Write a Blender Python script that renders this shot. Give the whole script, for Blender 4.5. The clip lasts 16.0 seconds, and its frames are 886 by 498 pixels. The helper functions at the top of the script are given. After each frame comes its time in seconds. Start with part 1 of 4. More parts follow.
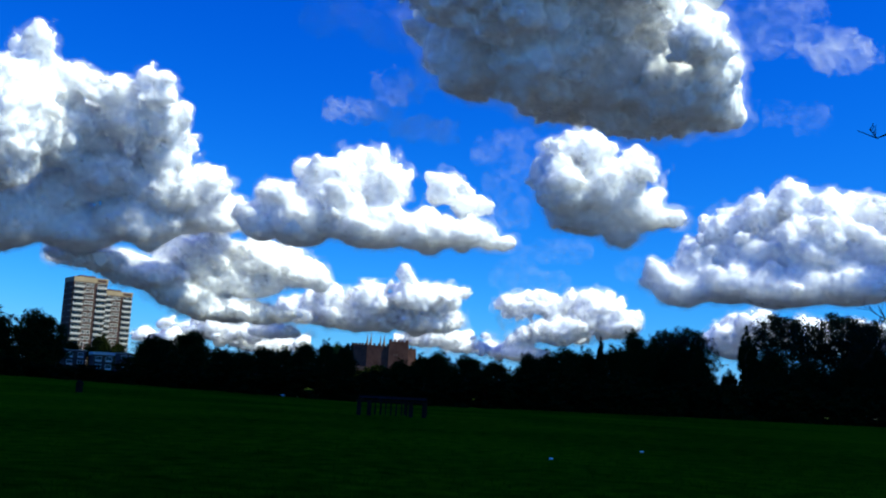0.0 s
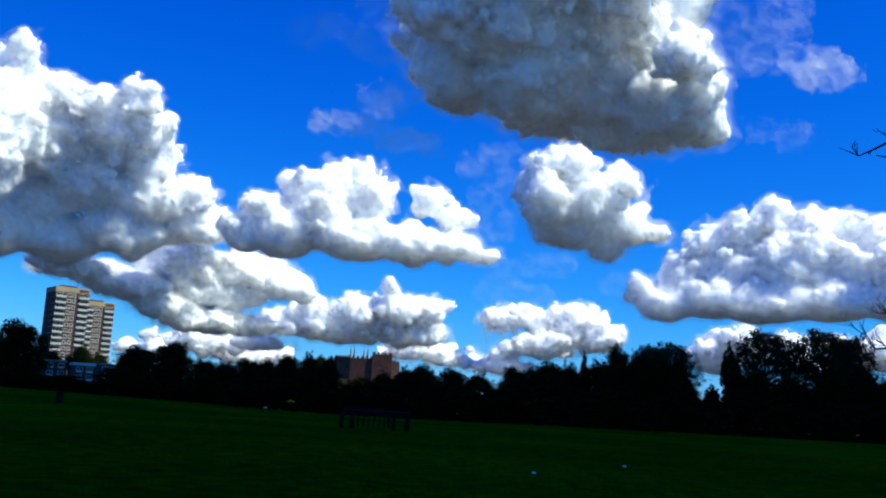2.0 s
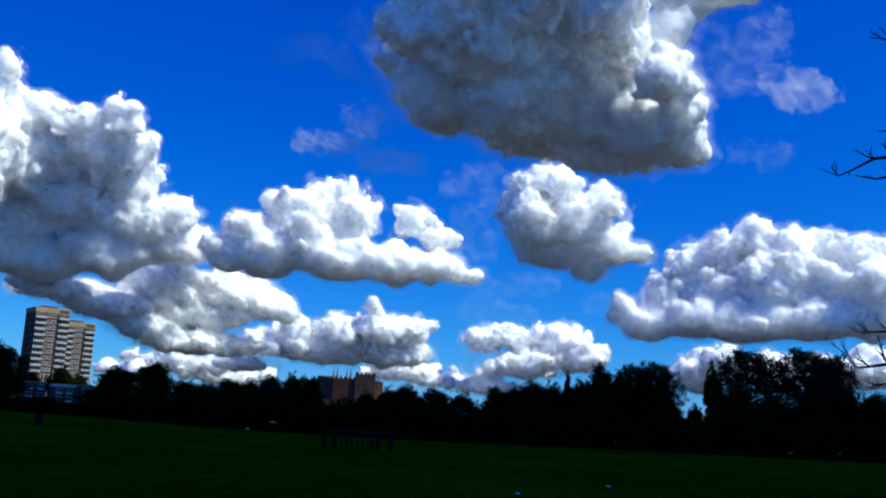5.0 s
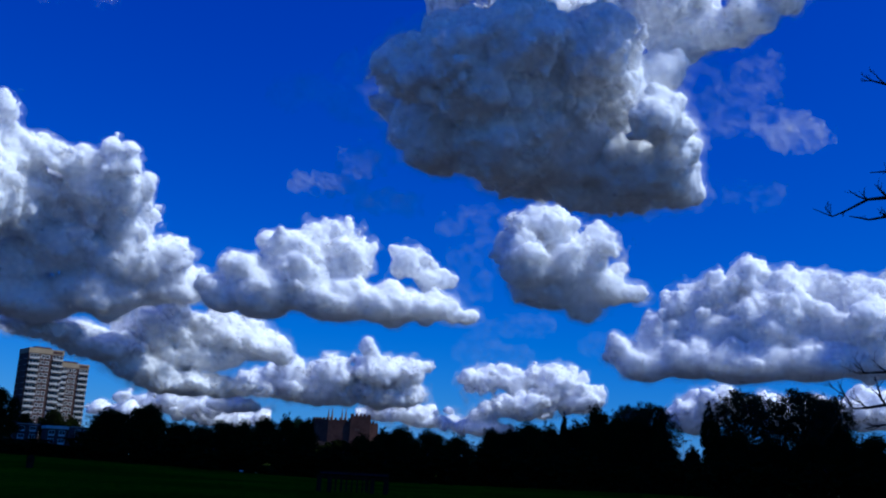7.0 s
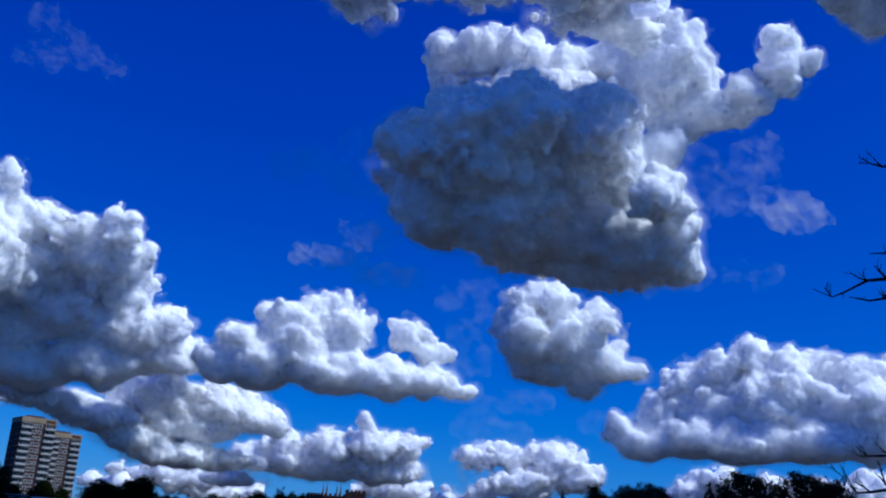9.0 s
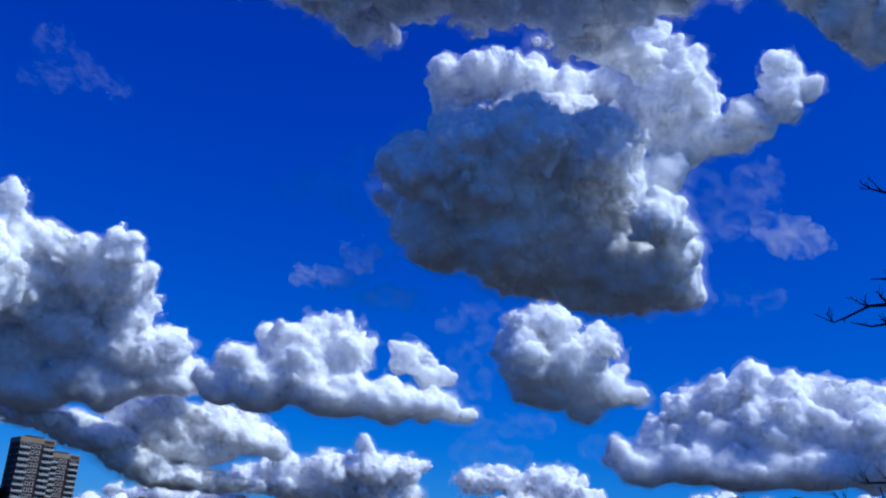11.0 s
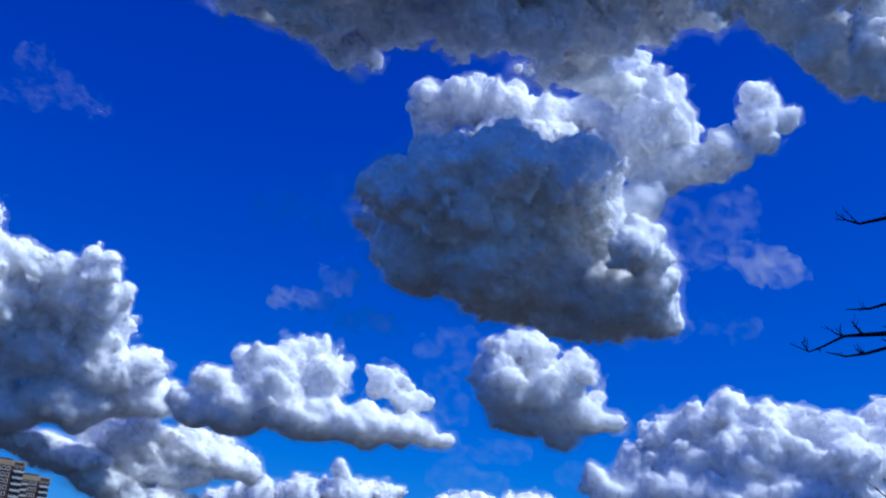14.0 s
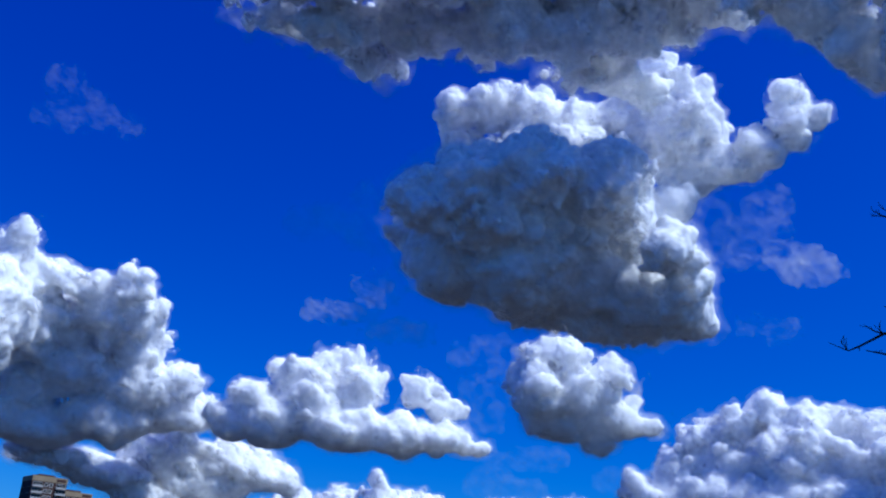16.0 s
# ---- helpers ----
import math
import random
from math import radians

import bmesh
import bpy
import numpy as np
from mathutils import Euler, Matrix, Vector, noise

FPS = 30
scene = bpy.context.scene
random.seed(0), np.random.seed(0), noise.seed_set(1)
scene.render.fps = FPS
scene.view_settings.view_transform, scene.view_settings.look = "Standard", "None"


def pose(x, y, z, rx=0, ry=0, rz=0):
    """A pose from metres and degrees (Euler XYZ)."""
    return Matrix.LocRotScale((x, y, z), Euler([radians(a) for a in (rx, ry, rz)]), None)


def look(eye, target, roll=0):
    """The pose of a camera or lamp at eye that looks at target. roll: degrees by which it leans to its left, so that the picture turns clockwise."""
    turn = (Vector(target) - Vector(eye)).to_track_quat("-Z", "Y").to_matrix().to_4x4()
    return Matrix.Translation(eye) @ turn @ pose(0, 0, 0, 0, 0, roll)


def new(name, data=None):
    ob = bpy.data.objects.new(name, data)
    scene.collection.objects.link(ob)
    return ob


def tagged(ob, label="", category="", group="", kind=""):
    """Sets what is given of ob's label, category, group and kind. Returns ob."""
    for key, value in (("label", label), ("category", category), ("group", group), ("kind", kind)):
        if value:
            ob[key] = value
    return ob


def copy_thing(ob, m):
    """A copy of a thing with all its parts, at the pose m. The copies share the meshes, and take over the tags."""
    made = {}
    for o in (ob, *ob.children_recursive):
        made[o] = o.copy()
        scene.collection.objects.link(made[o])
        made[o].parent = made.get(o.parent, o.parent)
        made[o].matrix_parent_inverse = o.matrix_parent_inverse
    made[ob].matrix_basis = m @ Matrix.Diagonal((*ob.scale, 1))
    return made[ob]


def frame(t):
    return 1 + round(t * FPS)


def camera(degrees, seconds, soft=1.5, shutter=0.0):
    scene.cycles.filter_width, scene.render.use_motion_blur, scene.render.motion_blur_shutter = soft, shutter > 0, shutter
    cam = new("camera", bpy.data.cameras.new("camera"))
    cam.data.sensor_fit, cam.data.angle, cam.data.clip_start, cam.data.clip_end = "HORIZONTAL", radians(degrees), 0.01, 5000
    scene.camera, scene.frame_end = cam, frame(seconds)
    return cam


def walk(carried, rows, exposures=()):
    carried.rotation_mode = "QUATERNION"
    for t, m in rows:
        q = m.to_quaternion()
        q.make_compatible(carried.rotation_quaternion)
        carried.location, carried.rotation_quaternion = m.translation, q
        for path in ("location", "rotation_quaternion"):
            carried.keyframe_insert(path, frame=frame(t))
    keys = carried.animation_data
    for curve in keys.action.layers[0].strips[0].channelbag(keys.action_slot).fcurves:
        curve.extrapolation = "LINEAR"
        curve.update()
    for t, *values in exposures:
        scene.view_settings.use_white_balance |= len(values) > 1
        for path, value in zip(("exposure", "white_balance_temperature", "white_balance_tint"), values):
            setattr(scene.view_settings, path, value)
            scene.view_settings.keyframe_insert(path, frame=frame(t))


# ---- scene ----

# Sight lines are azimuths and elevations in degrees from the eye; azimuth 0 is straight ahead (+y).
EYE = Vector((0.0, 0.0, 1.62))


def sight(az, el, d):
    """The point d metres from the eye in that direction."""
    a, e = radians(az), radians(el)
    return EYE + d * Vector((math.sin(a) * math.cos(e), math.cos(a) * math.cos(e), math.sin(e)))


def aim(yaw, pitch, roll):
    return look(EYE, sight(-yaw, pitch, 100.0), roll)


cam = camera(50.0, 16.0, soft=2.0)
TURNS = [
    (0.0, 0.70, 8.70, 2.90), (0.5, 0.10, 8.80, 2.80), (1.0, -0.10, 9.44, 3.00), (1.5, 0.00, 9.40, 3.10),
    (2.0, -0.20, 9.53, 3.25), (2.5, -0.17, 9.48, 3.20), (3.0, -0.29, 9.52, 2.98), (3.5, -0.60, 9.59, 2.91),
    (4.0, -0.98, 9.81, 2.87), (6.5, -1.20, 12.48, 3.06), (7.0, -1.29, 13.22, 3.00), (7.5, -0.98, 15.05, 2.64),
    (8.0, -1.30, 16.00, 3.13), (8.5, -1.73, 16.79, 3.56), (9.0, -1.02, 17.68, 4.01), (11.5, -0.85, 19.27, 4.51),
    (12.0, -0.99, 19.65, 4.40), (12.5, -1.40, 19.98, 4.61), (13.0, -1.63, 20.29, 4.77), (13.5, -1.92, 20.56, 4.70),
    (14.0, -2.04, 20.60, 4.92), (14.5, -1.78, 20.74, 4.94), (15.0, -1.31, 20.68, 4.40), (15.5, -0.64, 20.67, 4.19),
    (16.0, -0.01, 20.95, 4.02)]
EXPOSURES = [(0.0, 0.8, 6600, -10), (4.2, 0.68, 6600, -10), (6.3, -0.12, 5400, 5), (7.5, -0.22, 5250, 6), (16.0, -0.05, 5250, 6)]
scene.cycles.transparent_max_bounces = 64
walk(cam, [(t, aim(y, p, r)) for t, y, p, r in TURNS], EXPOSURES)

# ---- sun and sky ----
SUN_AZ, SUN_EL = 112.0, 54.0      # clockwise from straight ahead, and height, in degrees
SUN_WAY = Vector((math.sin(radians(SUN_AZ)) * math.cos(radians(SUN_EL)),
                  math.cos(radians(SUN_AZ)) * math.cos(radians(SUN_EL)), math.sin(radians(SUN_EL))))
sun = new("sun", bpy.data.lights.new("sun", "SUN"))
sun.data.energy, sun.data.angle, sun.data.color = 4.2, radians(0.55), (1.0, 0.97, 0.92)
sun.matrix_world = look(SUN_WAY * 100, (0, 0, 0))

world = bpy.data.worlds.new("sky")
scene.world = world
world.use_nodes = True
wn = world.node_tree.nodes
wl = world.node_tree.links
sky = wn.new("ShaderNodeTexSky")
sky.sky_type, sky.sun_disc = "NISHITA", False
sky.sun_elevation, sky.sun_rotation = radians(SUN_EL), radians(SUN_AZ)
sky.air_density, sky.dust_density, sky.ozone_density = 1.0, 0.3, 3.0
split, join = wn.new("ShaderNodeSeparateColor"), wn.new("ShaderNodeCombineColor")
wl.new(sky.outputs["Color"], split.inputs["Color"])
for channel, power, gain in (("Red", 2.4, 0.026), ("Green", 1.5, 0.27), ("Blue", 0.75, 2.35)):    # the film's deep saturated blue
    bend, level = wn.new("ShaderNodeMath"), wn.new("ShaderNodeMath")
    bend.operation, level.operation = "POWER", "MULTIPLY"
    bend.inputs[1].default_value, level.inputs[1].default_value = power, gain
    wl.new(split.outputs[channel], bend.inputs[0])
    wl.new(bend.outputs[0], level.inputs[0])
    wl.new(level.outputs[0], join.inputs[channel])
wl.new(join.outputs["Color"], wn["Background"].inputs["Color"])
wn["Background"].inputs["Strength"].default_value = 0.07


# ---- materials ----
def surface(name, dark, light, rough=0.8, scale=1.0, fine=12.0, bump=0.3, distance=0.02, metal=0.0, per_thing=0.0, gloss=0.25):
    """Two colours mixed by a coarse and a fine noise, with relief from the fine one."""
    m = bpy.data.materials.new(name)
    m.use_nodes = True
    n, l = m.node_tree.nodes, m.node_tree.links
    bs = n["Principled BSDF"]
    bs.inputs["Roughness"].default_value, bs.inputs["Metallic"].default_value = rough, metal
    bs.inputs["Specular IOR Level"].default_value = gloss
    co = n.new("ShaderNodeTexCoord")
    a, b = n.new("ShaderNodeTexNoise"), n.new("ShaderNodeTexNoise")
    a.inputs["Scale"].default_value, b.inputs["Scale"].default_value = scale, scale * fine
    a.inputs["Detail"].default_value, b.inputs["Detail"].default_value = 5, 6
    for q in (a, b):
        l.new(co.outputs["Object"], q.inputs["Vector"])
    add = n.new("ShaderNodeMath")
    add.operation = "MULTIPLY_ADD"
    add.inputs[1].default_value = 0.5
    l.new(b.outputs["Fac"], add.inputs[0])
    half = n.new("ShaderNodeMath")
    half.operation = "MULTIPLY"
    half.inputs[1].default_value = 0.5
    l.new(a.outputs["Fac"], half.inputs[0])
    l.new(half.outputs[0], add.inputs[2])
    value = add.outputs[0]
    if per_thing:
        info, mul = n.new("ShaderNodeObjectInfo"), n.new("ShaderNodeMath")
        mul.operation = "MULTIPLY_ADD"
        mul.inputs[1].default_value = per_thing
        l.new(info.outputs["Random"], mul.inputs[0])
        l.new(value, mul.inputs[2])
        value = mul.outputs[0]
    ramp = n.new("ShaderNodeValToRGB")
    ramp.color_ramp.elements[0].position, ramp.color_ramp.elements[1].position = 0.35, 0.66 + per_thing
    ramp.color_ramp.elements[0].color, ramp.color_ramp.elements[1].color = (*dark, 1), (*light, 1)
    l.new(value, ramp.inputs["Fac"])
    l.new(ramp.outputs["Color"], bs.inputs["Base Color"])
    if bump:
        bp = n.new("ShaderNodeBump")
        bp.inputs["Strength"].default_value, bp.inputs["Distance"].default_value = bump, distance
        l.new(b.outputs["Fac"], bp.inputs["Height"])
        l.new(bp.outputs["Normal"], bs.inputs["Normal"])
    return m


def vapour(name, cover=1.0, low=0.3, high=0.62, scale=0.016, deep=30.0, detail=5):
    """White cloud droplets. A full body scatters light deep inside; cover below 1 makes a thin torn veil that lets light pass."""
    m = bpy.data.materials.new(name)
    m.use_nodes = True
    n, l = m.node_tree.nodes, m.node_tree.links
    bs, out = n["Principled BSDF"], n["Material Output"]
    co = n.new("ShaderNodeTexCoord")
    a = n.new("ShaderNodeTexNoise")
    a.inputs["Scale"].default_value, a.inputs["Detail"].default_value, a.inputs["Roughness"].default_value = scale, detail, 0.58
    l.new(co.outputs["Object"], a.inputs["Vector"])
    if cover == 1:
        bs.inputs["Base Color"].default_value = (0.97, 0.97, 0.97, 1)
        bs.inputs["Roughness"].default_value, bs.inputs["Specular IOR Level"].default_value = 1.0, 0.0
        bs.inputs["Subsurface Weight"].default_value, bs.inputs["Subsurface Scale"].default_value = 1.0, deep
        bs.inputs["Subsurface Radius"].default_value = (1.0, 1.0, 1.0)
        return m
    n.remove(bs)
    d, tr, mix = n.new("ShaderNodeBsdfDiffuse"), n.new("ShaderNodeBsdfTranslucent"), n.new("ShaderNodeMixShader")
    d.inputs["Color"].default_value, tr.inputs["Color"].default_value = (0.95, 0.95, 0.95, 1), (0.95, 0.95, 0.95, 1)
    mix.inputs[0].default_value = 0.5
    l.new(d.outputs[0], mix.inputs[1])
    l.new(tr.outputs[0], mix.inputs[2])
    t, veil, rng = n.new("ShaderNodeBsdfTransparent"), n.new("ShaderNodeMixShader"), n.new("ShaderNodeMapRange")
    rng.inputs["From Min"].default_value, rng.inputs["From Max"].default_value = low, high
    rng.inputs["To Min"].default_value, rng.inputs["To Max"].default_value = 0.0, cover
    l.new(a.outputs["Fac"], rng.inputs["Value"])
    l.new(rng.outputs[0], veil.inputs[0])
    l.new(t.outputs[0], veil.inputs[1])
    l.new(mix.outputs[0], veil.inputs[2])
    l.new(veil.outputs[0], out.inputs["Surface"])
    return m


M_CLOUD = vapour("cloud_billows", deep=80.0)
M_THICK = vapour("thick_cloud_billows", deep=30.0)
M_VEILS = [vapour("cloud_veil_%d" % k, cover, low, low + 0.26, 0.018, detail=7) for k, (cover, low) in
           enumerate(((0.26, 0.36), (0.18, 0.40), (0.12, 0.42), (0.08, 0.44), (0.06, 0.44)))]
M_WISP = vapour("cloud_wisp", 0.016, 0.42, 0.66, 0.02, detail=7)
M_TORN = vapour("torn_cloud", 0.05, 0.42, 0.66, 0.02, detail=7)
M_GRASS = surface("meadow_grass", (0.008, 0.022, 0.0006), (0.065, 0.115, 0.002), 0.9, 0.05, 30, 0.6, 0.05, gloss=0.0)
gn, gl = M_GRASS.node_tree.nodes, M_GRASS.node_tree.links
g_co, g_len, g_far, g_mix = gn.new("ShaderNodeTexCoord"), gn.new("ShaderNodeVectorMath"), gn.new("ShaderNodeMapRange"), gn.new("ShaderNodeMix")
g_len.operation, g_mix.data_type = "LENGTH", "RGBA"
g_far.inputs["From Min"].default_value, g_far.inputs["From Max"].default_value = 300, 700
g_mix.inputs["B"].default_value = (0.036, 0.037, 0.040, 1)     # roofs, roads and fields of the town beyond
gl.new(g_co.outputs["Object"], g_len.inputs[0])
gl.new(g_len.outputs["Value"], g_far.inputs["Value"])
gl.new(g_far.outputs[0], g_mix.inputs["Factor"])
g_in = gn["Principled BSDF"].inputs["Base Color"]
gl.new(g_in.links[0].from_socket, g_mix.inputs["A"])
gl.new(g_mix.outputs["Result"], g_in)
M_BLADE = surface("grass_blades", (0.014, 0.036, 0.001), (0.04, 0.075, 0.003), 0.8, 0.3, 10, 0, gloss=0.0)
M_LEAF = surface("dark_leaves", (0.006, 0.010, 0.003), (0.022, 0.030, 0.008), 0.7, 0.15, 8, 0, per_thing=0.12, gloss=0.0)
M_YELLOW = surface("yellowing_leaves", (0.06, 0.075, 0.012), (0.16, 0.15, 0.03), 0.7, 0.2, 8, 0, gloss=0.0)
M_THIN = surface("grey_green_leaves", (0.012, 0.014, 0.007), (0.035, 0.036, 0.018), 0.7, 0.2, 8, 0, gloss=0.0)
M_BARK = surface("grey_brown_bark", (0.018, 0.014, 0.010), (0.06, 0.048, 0.036), 0.9, 1.5, 8, 0.8, 0.03)
M_TWIG = surface("dark_twig_bark", (0.016, 0.013, 0.012), (0.045, 0.036, 0.03), 0.85, 6, 8, 0.6, 0.004)
M_BRICK = surface("maroon_brick", (0.04, 0.022, 0.02), (0.09, 0.048, 0.04), 0.9, 0.4, 20, 0.3, 0.02)
M_BEIGE = surface("buff_concrete", (0.24, 0.18, 0.11), (0.34, 0.26, 0.165), 0.85, 0.25, 15, 0.2, 0.02)
M_WHITE = surface("white_panel_paint", (0.38, 0.37, 0.35), (0.56, 0.55, 0.52), 0.6, 0.5, 10, 0.1, 0.01)
M_SLAB = surface("grey_concrete", (0.16, 0.15, 0.14), (0.28, 0.27, 0.25), 0.9, 0.5, 12, 0.3, 0.02)
M_PANE = surface("dark_window_glass", (0.012, 0.014, 0.018), (0.03, 0.034, 0.04), 0.08, 0.4, 4, 0)
M_STONE = surface("red_sandstone", (0.06, 0.026, 0.018), (0.155, 0.07, 0.047), 0.92, 0.22, 9, 0.6, 0.06)
M_PALE = surface("pale_sandstone", (0.09, 0.05, 0.034), (0.17, 0.1, 0.07), 0.92, 0.3, 9, 0.5, 0.05)
M_SPIRE = surface("grey_church_stone", (0.10, 0.085, 0.075), (0.2, 0.17, 0.15), 0.9, 0.3, 9, 0.4, 0.05)
M_STEEL = surface("galvanised_steel", (0.16, 0.17, 0.18), (0.3, 0.31, 0.32), 0.45, 1.5, 10, 0.1, 0.005, metal=0.7)
M_WOOD = surface("weathered_dark_timber", (0.008, 0.007, 0.005), (0.02, 0.017, 0.012), 0.85, 1.2, 12, 0.5, 0.01, gloss=0.0)
M_BLUE = surface("dull_blue_paint", (0.008, 0.010, 0.016), (0.016, 0.02, 0.032), 0.6, 1.0, 10, 0.2, 0.01, gloss=0.05)
M_PAPER = surface("white_litter", (0.6, 0.6, 0.6), (0.85, 0.85, 0.83), 0.7, 6, 5, 0.2, 0.005)


# ---- building blocks ----
def mesh_of(name, verts, faces, material, smooth=False):
    me = bpy.data.meshes.new(name)
    me.from_pydata(verts, [], faces)
    me.materials.append(material)
    if smooth:
        me.polygons.foreach_set("use_smooth", [True] * len(me.polygons))
    me.update()
    return me


def part(name, bm, material, parent, label=""):
    """A bmesh as one mesh object under a thing or a part."""
    me = bpy.data.meshes.new(name)
    bm.to_mesh(me)
    bm.free()
    me.materials.append(material)
    return hang(name, me, parent, label)


def hang(name, me, parent, label="", m=None):
    ob = new(name, me)
    ob.parent = parent
    if m is not None:
        ob.matrix_basis = m
    return tagged(ob, label)


def thing(name, m, label, category, group="", kind=""):
    ob = new(name)
    ob.matrix_basis = m
    return tagged(ob, label, category, group, kind)


def box(bm, x0, y0, z0, x1, y1, z1, bevel=0.0):
    r = bmesh.ops.create_cube(bm, size=1.0, matrix=Matrix.Translation(((x0 + x1) / 2, (y0 + y1) / 2, (z0 + z1) / 2))
                              @ Matrix.Diagonal((x1 - x0, y1 - y0, z1 - z0, 1)))
    if bevel:
        edges = list({e for v in r["verts"] for e in v.link_edges})
        bmesh.ops.bevel(bm, geom=edges, offset=bevel, segments=1, affect="EDGES")
    return bm


def boxes(*rows, bevel=0.0):
    bm = bmesh.new()
    for r in rows:
        box(bm, *r, bevel=bevel)
    return bm


def tubes(paths, sides=6):
    """Vertices and faces of tapered tubes; each path is a list of (point, radius)."""
    V, F = [], []
    for path in paths:
        start = len(V)
        for i, (p, r) in enumerate(path):
            a = Vector(path[max(i - 1, 0)][0])
            b = Vector(path[min(i + 1, len(path) - 1)][0])
            q = (b - a).to_track_quat("Z", "Y")
            for k in range(sides):
                w = 2 * math.pi * k / sides
                V.append(Vector(p) + q @ Vector((r * math.cos(w), r * math.sin(w), 0)))
        for i in range(len(path) - 1):
            for k in range(sides):
                a, b = start + i * sides + k, start + i * sides + (k + 1) % sides
                F.append((a, b, b + sides, a + sides))
        F.append(tuple(start + (len(path) - 1) * sides + k for k in range(sides)))
        F.append(tuple(start + k for k in reversed(range(sides))))
    return V, F


# ---- ground ----
def rise(x, y):
    """Height of the park's ground: a gentle swell, higher to one side, with the castle mound at the back."""
    far = min(1.0, max(0.0, (math.hypot(x, y) - 30) / 160))
    z = 1.7 * far * min(1.0, max(0.0, (-x - 10) / 70)) - 0.25 * far
    z += 0.16 * math.sin(x * 0.05 + 1.0) * math.sin(y * 0.037) * far
    g = math.exp(-((x + 32) ** 2 + (y - 468) ** 2) / (2 * 32 ** 2))
    return z + 13.0 * g


def build_ground():
    rings = [0.0, 1, 2, 4, 6, 8, 11, 14, 18, 22, 27, 33, 40, 48, 57, 67, 78, 90, 104, 120, 138, 158, 180, 205, 235, 270,
             310, 350, 390, 420, 450, 480, 510, 550, 620, 740, 950, 1300, 1900, 2900, 4700]
    N = 180
    V, F = [(0, 0, 0)], []
    for r in rings[1:]:
        for k in range(N):
            a = 2 * math.pi * k / N
            x, y = r * math.sin(a), r * math.cos(a)
            V.append((x, y, rise(x, y)))
    for k in range(N):
        F.append((0, 1 + (k + 1) % N, 1 + k))
    for i in range(len(rings) - 2):
        for k in range(N):
            a, b = 1 + i * N + k, 1 + i * N + (k + 1) % N
            F.append((a, b, b + N, a + N))
    ob = new("ground", mesh_of("ground", V, F, M_GRASS, True))
    tagged(ob, "open mown park meadow of dark green grass", "ground", kind="structure")


build_ground()


# ---- clouds ----
def nets(F, iso):
    """Surface of the field F at iso: one vertex in each mixed cell, one quad on each crossed edge."""
    G = F - iso
    S = G > 0
    nx, ny, nz = (k - 1 for k in F.shape)
    corner = [(i, j, k) for i in (0, 1) for j in (0, 1) for k in (0, 1)]
    cut = lambda A, c: A[c[0]:c[0] + nx, c[1]:c[1] + ny, c[2]:c[2] + nz]
    count = sum(cut(S, c).astype(np.int8) for c in corner)
    cells = np.argwhere((count > 0) & (count < 8))
    index = np.full((nx, ny, nz), -1, np.int64)
    index[tuple(cells.T)] = np.arange(len(cells))
    total, hits = np.zeros((len(cells), 3)), np.zeros(len(cells))
    for c in corner:
        for ax in range(3):
            if c[ax]:
                continue
            d = list(c)
            d[ax] = 1
            ga = G[tuple((cells + c).T)]
            gb = G[tuple((cells + d).T)]
            cross = (ga > 0) != (gb > 0)
            t = np.where(cross, ga / np.where(cross, ga - gb, 1), 0)
            p = np.tile(np.array(c, float), (len(cells), 1))
            p[:, ax] = t
            total += p * cross[:, None]
            hits += cross
    V = cells + total / hits[:, None]
    quads = []
    for ax in range(3):
        b, c = (ax + 1) % 3, (ax + 2) % 3
        lo = [slice(None)] * 3
        hi = [slice(None)] * 3
        lo[ax], hi[ax] = slice(0, -1), slice(1, None)
        e = np.argwhere(S[tuple(lo)] != S[tuple(hi)])
        ok = (e[:, b] > 0) & (e[:, c] > 0) & (e[:, b] < F.shape[b] - 1) & (e[:, c] < F.shape[c] - 1)
        e = e[ok]
        up = S[tuple(e.T)]
        ring = []
        for db, dc in ((-1, -1), (0, -1), (0, 0), (-1, 0)):
            o = e.copy()
            o[:, b] += db
            o[:, c] += dc
            ring.append(index[tuple(o.T)])
        q = np.stack(ring, 1)
        q[~up] = q[~up][:, ::-1]
        quads.append(q)
    return V, np.concatenate(quads)


def fast_mesh(name, V, Q, material):
    me = bpy.data.meshes.new(name)
    me.vertices.add(len(V))
    me.vertices.foreach_set("co", np.asarray(V, np.float32).ravel())
    me.loops.add(4 * len(Q))
    me.loops.foreach_set("vertex_index", np.asarray(Q, np.int32).ravel())
    me.polygons.add(len(Q))
    me.polygons.foreach_set("loop_start", np.arange(0, 4 * len(Q), 4, dtype=np.int32))
    me.polygons.foreach_set("use_smooth", np.ones(len(Q), bool))
    me.update(calc_edges=True)
    me.materials.append(material)
    return me


def spline_noise(axes, wave, rng):
    """Smooth random field of unit spread on a regular grid, with lumps about one wave across."""
    W = []
    for a in axes:
        x = (a - a[0]) / (0.5 * wave) + rng.random()
        c = np.floor(x).astype(int)
        t = x - c
        w = np.zeros((len(a), c[-1] + 4), np.float32)
        r = np.arange(len(a))
        for k, v in enumerate(((1 - t) ** 3, 3 * t ** 3 - 6 * t * t + 4, -3 * t ** 3 + 3 * t * t + 3 * t + 1, t ** 3)):
            w[r, c + k] = v / 6
        W.append(w)
    L = rng.normal(0, 2.9, [w.shape[1] for w in W]).astype(np.float32)
    for w in W:
        L = np.tensordot(L, w, (0, 1))      # takes the first axis off and puts the finer one last
    return L


